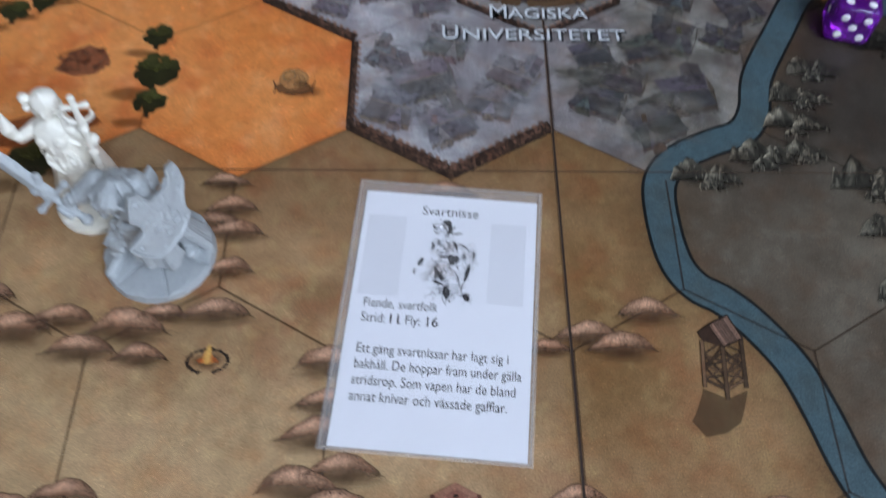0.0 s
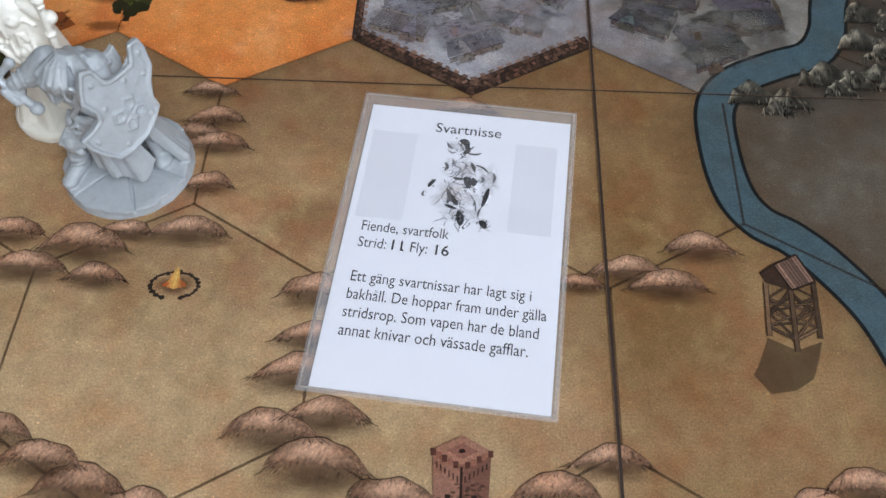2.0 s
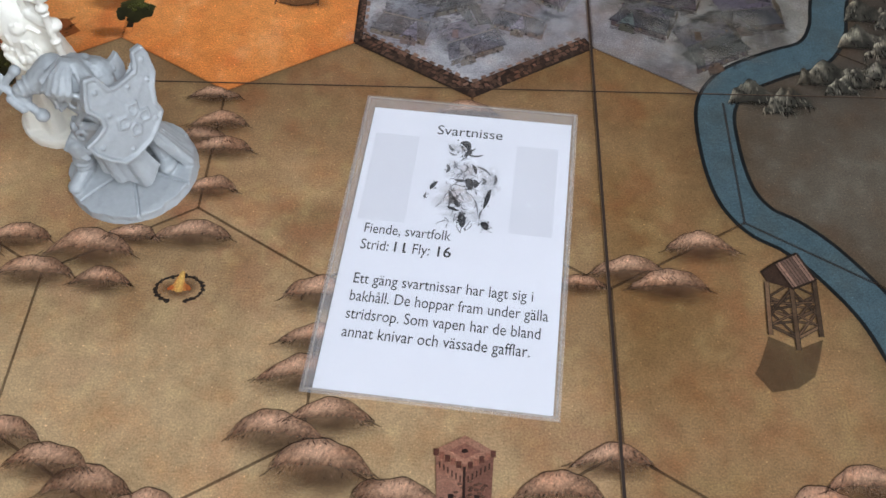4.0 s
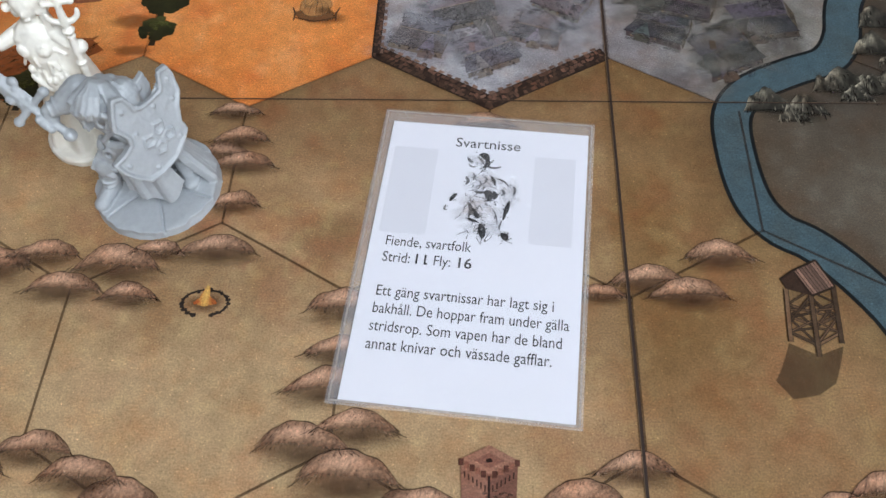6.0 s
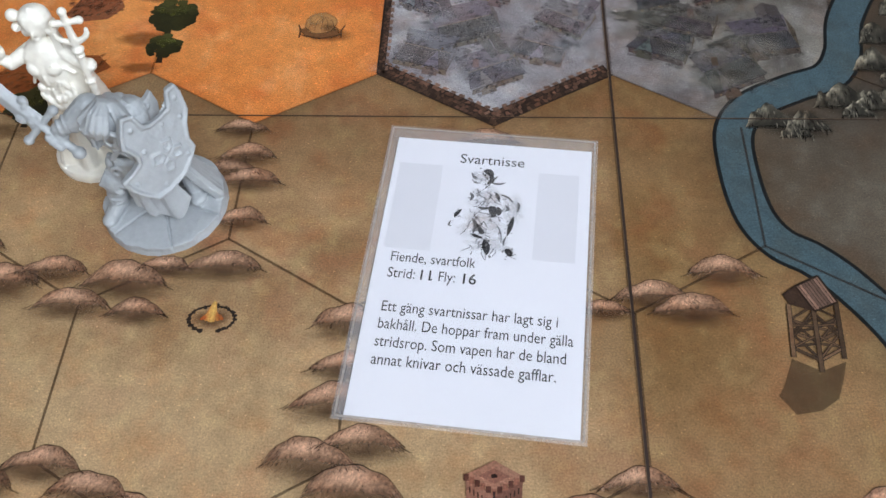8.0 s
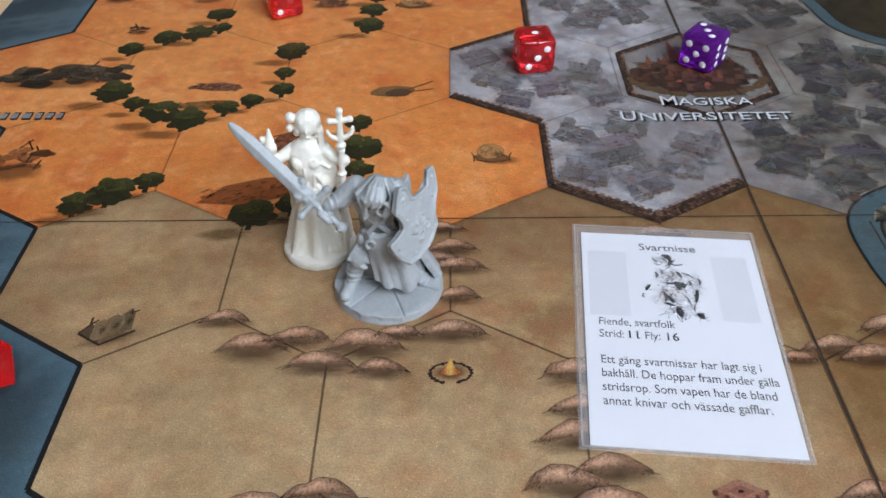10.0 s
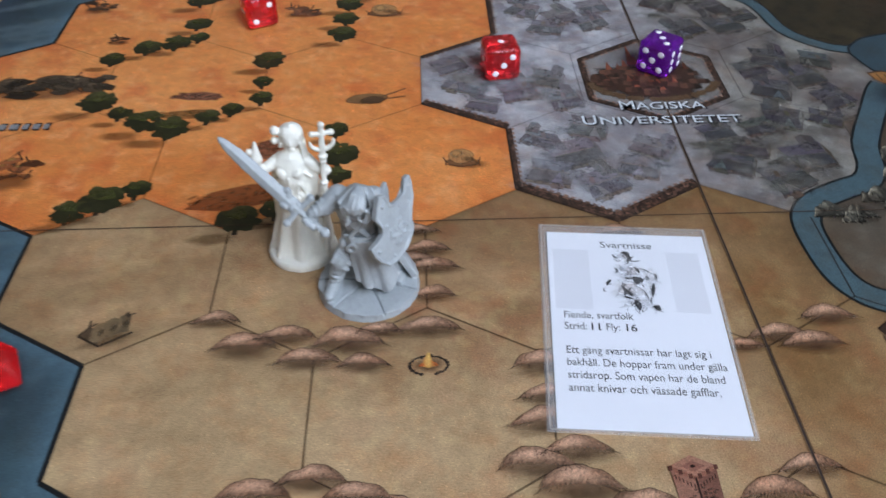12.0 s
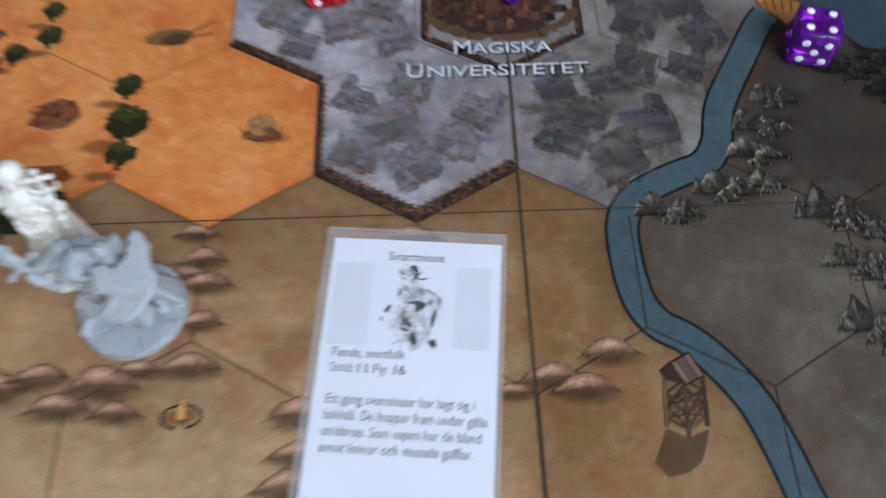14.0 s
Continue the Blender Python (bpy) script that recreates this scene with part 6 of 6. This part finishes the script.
    for k in range(4):
        add_ball(bm, grip + d * (0.016 * k - 0.024) + Vector((-0.006, -0.022, 0.0)), 0.0155, seg=10)
    add_ball(bm, grip + Vector((0.004, 0.01, 0)), 0.03)
    across = Vector((0.52, 0.42, 0.74))
    across = (across - d * across.dot(d)).normalized()
    add_limb(bm, g - across * 0.072, g + across * 0.072, 0.0125, 0.0125)
    for s in (-1, 1):
        add_ball(bm, g + across * 0.075 * s, 0.018)
    for k in range(10):
        add_ball(bm, g + d * (0.012 + 0.009 * k) + across * rng.uniform(-0.034, 0.034), rng.uniform(0.012, 0.017), seg=8)
    length, flat = (tip - g).length, d.cross(across).normalized()
    ridge, edge = flat * 0.016, across * 0.037
    rings = []
    for f, w in ((0.02, 0.95), (0.4, 0.96), (0.75, 0.86), (0.9, 0.66), (0.97, 0.42), (1.0, 0.16)):
        o = g + d * length * f
        rings.append([bm.verts.new(o + v * w) for v in (edge, ridge, -edge, -ridge)])
    for r0, r1 in zip(rings, rings[1:]):
        for i in range(4):
            bm.faces.new((r0[i], r0[(i + 1) % 4], r1[(i + 1) % 4], r1[i]))
    bm.faces.new(rings[0][::-1])
    bm.faces.new(rings[-1])
    # shield: broken kite with a raised rim, rivets and a knot of four loops
    outline = [(-0.051, 0.172), (-0.018, 0.16), (-0.002, 0.1), (0.02, 0.088), (0.062, 0.085), (0.111, 0.086), (0.126, 0.11), (0.137, 0.146), (0.172, 0.142), (0.18, 0.11), (0.175, 0.037), (0.142, -0.005),
               (0.122, -0.065), (0.13, -0.104), (0.101, -0.13), (0.046, -0.166), (-0.028, -0.181), (-0.083, -0.172), (-0.121, -0.126), (-0.145, -0.082), (-0.155, -0.04), (-0.112, -0.03), (-0.073, -0.01),
               (-0.069, 0.022), (-0.082, 0.053), (-0.096, 0.077), (-0.08, 0.12)]
    normal = Vector((0.802, -0.571, 0.177)).normalized()
    up = Vector((0, 0, 1))
    up = (up - normal * up.dot(normal)).normalized()
    face = Matrix((up.cross(normal), up, normal)).transposed().to_4x4()
    m = Matrix.Translation((-1.1356, -1.1152, 0.4834)) @ face
    bend = 0.5
    plate(bm, outline, 0.02, bend, None, m)
    n = len(outline)
    for i in range(n):
        a, b = outline[i], outline[(i + 1) % n]
        add_limb(bm, m @ Vector((a[0] * 0.965, a[1] * 0.965, 0.002 - bend * a[0] ** 2)), m @ Vector((b[0] * 0.965, b[1] * 0.965, 0.002 - bend * b[0] ** 2)), 0.0085, 0.0085, 6)
    for u, v in ((-0.043, 0.112), (0.06, 0.057), (0.135, 0.03), (-0.04, 0.014), (0.094, -0.106), (-0.03, -0.148), (-0.112, -0.075), (0.152, 0.1)):
        add_ball(bm, m @ Vector((u, v, 0.001 - bend * u * u)), 0.0085, seg=8)
    for a in (72, 162, 252, 342):
        cs, sn = math.cos(radians(a)), math.sin(radians(a))
        loop = [(0.024 + cs * r - sn * t, -0.052 + sn * r + cs * t) for r, t in ((0.014, 0.0), (0.028, 0.018), (0.056, 0.016), (0.056, -0.016), (0.028, -0.018))]
        for i in range(5):
            p0, p1 = loop[i], loop[(i + 1) % 5]
            add_limb(bm, m @ Vector((*p0, 0.003)), m @ Vector((*p1, 0.003)), 0.006, 0.006, 6)
    add_limb(bm, (-1.222, -1.0, 0.53), (-1.165, -1.085, 0.47), 0.045, 0.036)
    # shoulder plate: a horned collar behind the shield
    horn = [(-0.055, -0.07), (-0.06, 0.02), (-0.052, 0.062), (-0.04, 0.07), (-0.022, 0.032), (0.005, 0.012), (0.035, 0.014), (0.062, 0.028), (0.066, -0.03), (0.05, -0.07)]
    plate(bm, horn, 0.022, 1.6, None, Matrix.Translation((-1.19, -0.995, 0.548)) @ face)
    for u, v in ((-0.042, 0.03), (0.02, -0.01), (-0.03, -0.03)):
        add_ball(bm, Matrix.Translation((-1.19, -0.995, 0.548)) @ face @ Vector((u, v, 0.0)), 0.009, seg=8)
    return solidify(bm, "warrior_figurine", GREY_RESIN, "grey resin warrior figurine with raised sword and broken shield", 0.0036 * W)


def mage():
    bm = bmesh.new()
    rng = random.Random(14)
    bx, by = -1.603, -0.735
    loft(bm, [(bx, by, 0.002, 0.168, 0.165), (bx, by, 0.03, 0.17, 0.167), (bx, by, 0.045, 0.162, 0.16), (bx, by, 0.05, 0.14, 0.14)], 36, 9, 0.015)
    # skirt flaring from a narrow waist, bodice, shoulders
    loft(bm, [(bx - 0.01, by, 0.04, 0.138, 0.13, 1), (bx - 0.008, by, 0.08, 0.128, 0.12, 1), (bx - 0.004, by, 0.2, 0.104, 0.096, 0.8), (bx, by, 0.3, 0.08, 0.074, 0.5), (bx, by, 0.37, 0.064, 0.056, 0.2),
              (bx + 0.002, by, 0.41, 0.058, 0.05), (bx - 0.003, by - 0.004, 0.46, 0.066, 0.056), (bx - 0.006, by - 0.002, 0.51, 0.074, 0.055), (bx - 0.004, by + 0.004, 0.55, 0.08, 0.05), (bx, by + 0.008, 0.58, 0.055, 0.042),
              (bx + 0.004, by + 0.01, 0.605, 0.028, 0.028), (bx + 0.006, by + 0.01, 0.63, 0.024, 0.024)], 48, 8, 0.13, 0.6)
    for dx in (-0.035, 0.03):
        add_ball(bm, (bx + dx - 0.005, by - 0.036, 0.508), 0.03, (1, 0.9, 1.05))
    for k in range(22):
        u = k / 21
        add_ball(bm, (bx - 0.062 + 0.125 * u, by - 0.045 - 0.02 * math.sin(math.pi * u), 0.385 - 0.05 * math.sin(math.pi * u)), 0.012, seg=8)
    for k in range(18):
        a, z = rng.uniform(3.4, 5.6), rng.uniform(0.28, 0.42)
        add_ball(bm, (bx + 0.07 * math.cos(a), by + 0.062 * math.sin(a), z), rng.uniform(0.011, 0.02), (1, 1, 1.3), seg=8)
    for k in range(40):
        a, z = rng.uniform(3.2, 6.2), rng.uniform(0.3, 0.54)
        r = 0.056 + 0.06 * abs(z - 0.41)
        q = Vector((bx + r * 1.12 * math.cos(a), by + r * 0.98 * math.sin(a), z))
        add_limb(bm, q, q + Vector((rng.uniform(-0.03, 0.03), 0, -rng.uniform(0.02, 0.06))), rng.uniform(0.005, 0.01), 0.006, 6)
    # head with swept hair and two buns
    h = Vector((-1.592, -0.715, 0.662))
    add_ball(bm, h, 0.045, (0.92, 1, 1.15), seg=18)
    add_ball(bm, h + Vector((0.002, -0.046, -0.008)), 0.008, (0.8, 1, 1.6), seg=8)
    add_ball(bm, h + Vector((0.002, -0.034, -0.038)), 0.013, (1.2, 0.7, 0.6), seg=8)
    add_ball(bm, h + Vector((0.002, 0.012, 0.014)), 0.054, (1.05, 1, 0.98), seg=16)
    for k in range(15):
        a = radians(-35 + 250 * k / 14)
        add_limb(bm, h + Vector((0.004, 0.0, 0.062)), h + Vector((0.05 * math.cos(a), 0.014 + 0.046 * math.sin(a), -0.02 - 0.02 * (k % 2))), 0.011, 0.013, 6)
    for dx, dz, r in ((-0.066, 0.036, 0.023), (-0.074, -0.016, 0.018)):
        add_ball(bm, h + Vector((dx, 0.004, dz)), r)
    drape(bm, [h + Vector((0.03, 0.02, 0.0)), h + Vector((0.05, 0.01, -0.01)), h + Vector((0.055, -0.015, -0.02))],
          [(bx + 0.045, by + 0.06, 0.5), (bx + 0.085, by + 0.03, 0.48), (bx + 0.09, by - 0.02, 0.5)], 0.026, 0.008)
    # cloak behind, trailing wide on the ground
    drape(bm, [(bx - 0.08, by + 0.01, 0.56), (bx - 0.04, by + 0.045, 0.57), (bx + 0.02, by + 0.05, 0.57), (bx + 0.07, by + 0.03, 0.57), (bx + 0.09, by - 0.005, 0.55)],
          [(bx - 0.12, by + 0.05, 0.05), (bx - 0.06, by + 0.12, 0.05), (bx + 0.04, by + 0.13, 0.05), (bx + 0.12, by + 0.08, 0.05), (bx + 0.145, by + 0.0, 0.06)], 0.026, -0.01, 0.01)
    # staff arm with a wide hanging sleeve
    hand = Vector((-1.447, -0.76, 0.512))
    add_limb(bm, (bx + 0.078, by + 0.005, 0.545), (-1.49, -0.74, 0.515), 0.032, 0.026)
    add_limb(bm, (-1.49, -0.74, 0.515), hand, 0.025, 0.02)
    add_ball(bm, hand, 0.027)
    drape(bm, [(bx + 0.06, by - 0.01, 0.55), (-1.51, -0.745, 0.53), (-1.475, -0.75, 0.52)], [(bx + 0.055, by - 0.02, 0.36), (-1.525, -0.745, 0.34), (-1.49, -0.75, 0.38)], 0.024, 0.0)
    foot, top = Vector((-1.474, -0.805, 0.045)), Vector((-1.444, -0.762, 0.755))
    add_limb(bm, foot, top, 0.0165, 0.013, 10)
    at = lambda z: foot.lerp(top, (z - foot.z) / (top.z - foot.z))
    for z, r in ((0.6, 0.024), (0.575, 0.019), (0.46, 0.021), (0.4, 0.019)):
        add_ball(bm, at(z), r, (1, 1, 0.6))
    side = Vector((1, 0.25, 0)).normalized()
    c = at(0.675)
    for k in range(10):
        a0, a1 = math.pi * (1 + k / 10), math.pi * (1 + (k + 1) / 10)
        rr = [0.012 - 0.004 * abs(2 * q / 10 - 1) for q in (k, k + 1)]
        add_limb(bm, c + side * 0.053 * math.cos(a0) + Vector((0, 0, 0.046 * math.sin(a0))), c + side * 0.053 * math.cos(a1) + Vector((0, 0, 0.046 * math.sin(a1))), rr[0], rr[1], 8)
    for s in (-1, 1):
        add_limb(bm, at(0.712), at(0.712) + side * 0.042 * s + Vector((0, 0, 0.004)), 0.011, 0.013, 8)
        add_ball(bm, at(0.716) + side * 0.043 * s, 0.0145)
    add_ball(bm, at(0.757), 0.0165)
    # raised arm with a flame in the palm
    add_limb(bm, (bx - 0.075, by, 0.54), (-1.728, -0.76, 0.52), 0.03, 0.024)
    add_limb(bm, (-1.728, -0.76, 0.52), (-1.75, -0.775, 0.56), 0.024, 0.02)
    add_ball(bm, (-1.748, -0.775, 0.59), 0.031, (1, 0.9, 1.15))
    add_limb(bm, (-1.748, -0.775, 0.6), (-1.742, -0.77, 0.675), 0.026, 0.008)
    add_ball(bm, (-1.772, -0.775, 0.632), 0.016)
    return solidify(bm, "mage_figurine", IVORY_RESIN, "ivory resin mage figurine in a robe with a crescent staff", 0.0036 * W)


warrior()
mage()
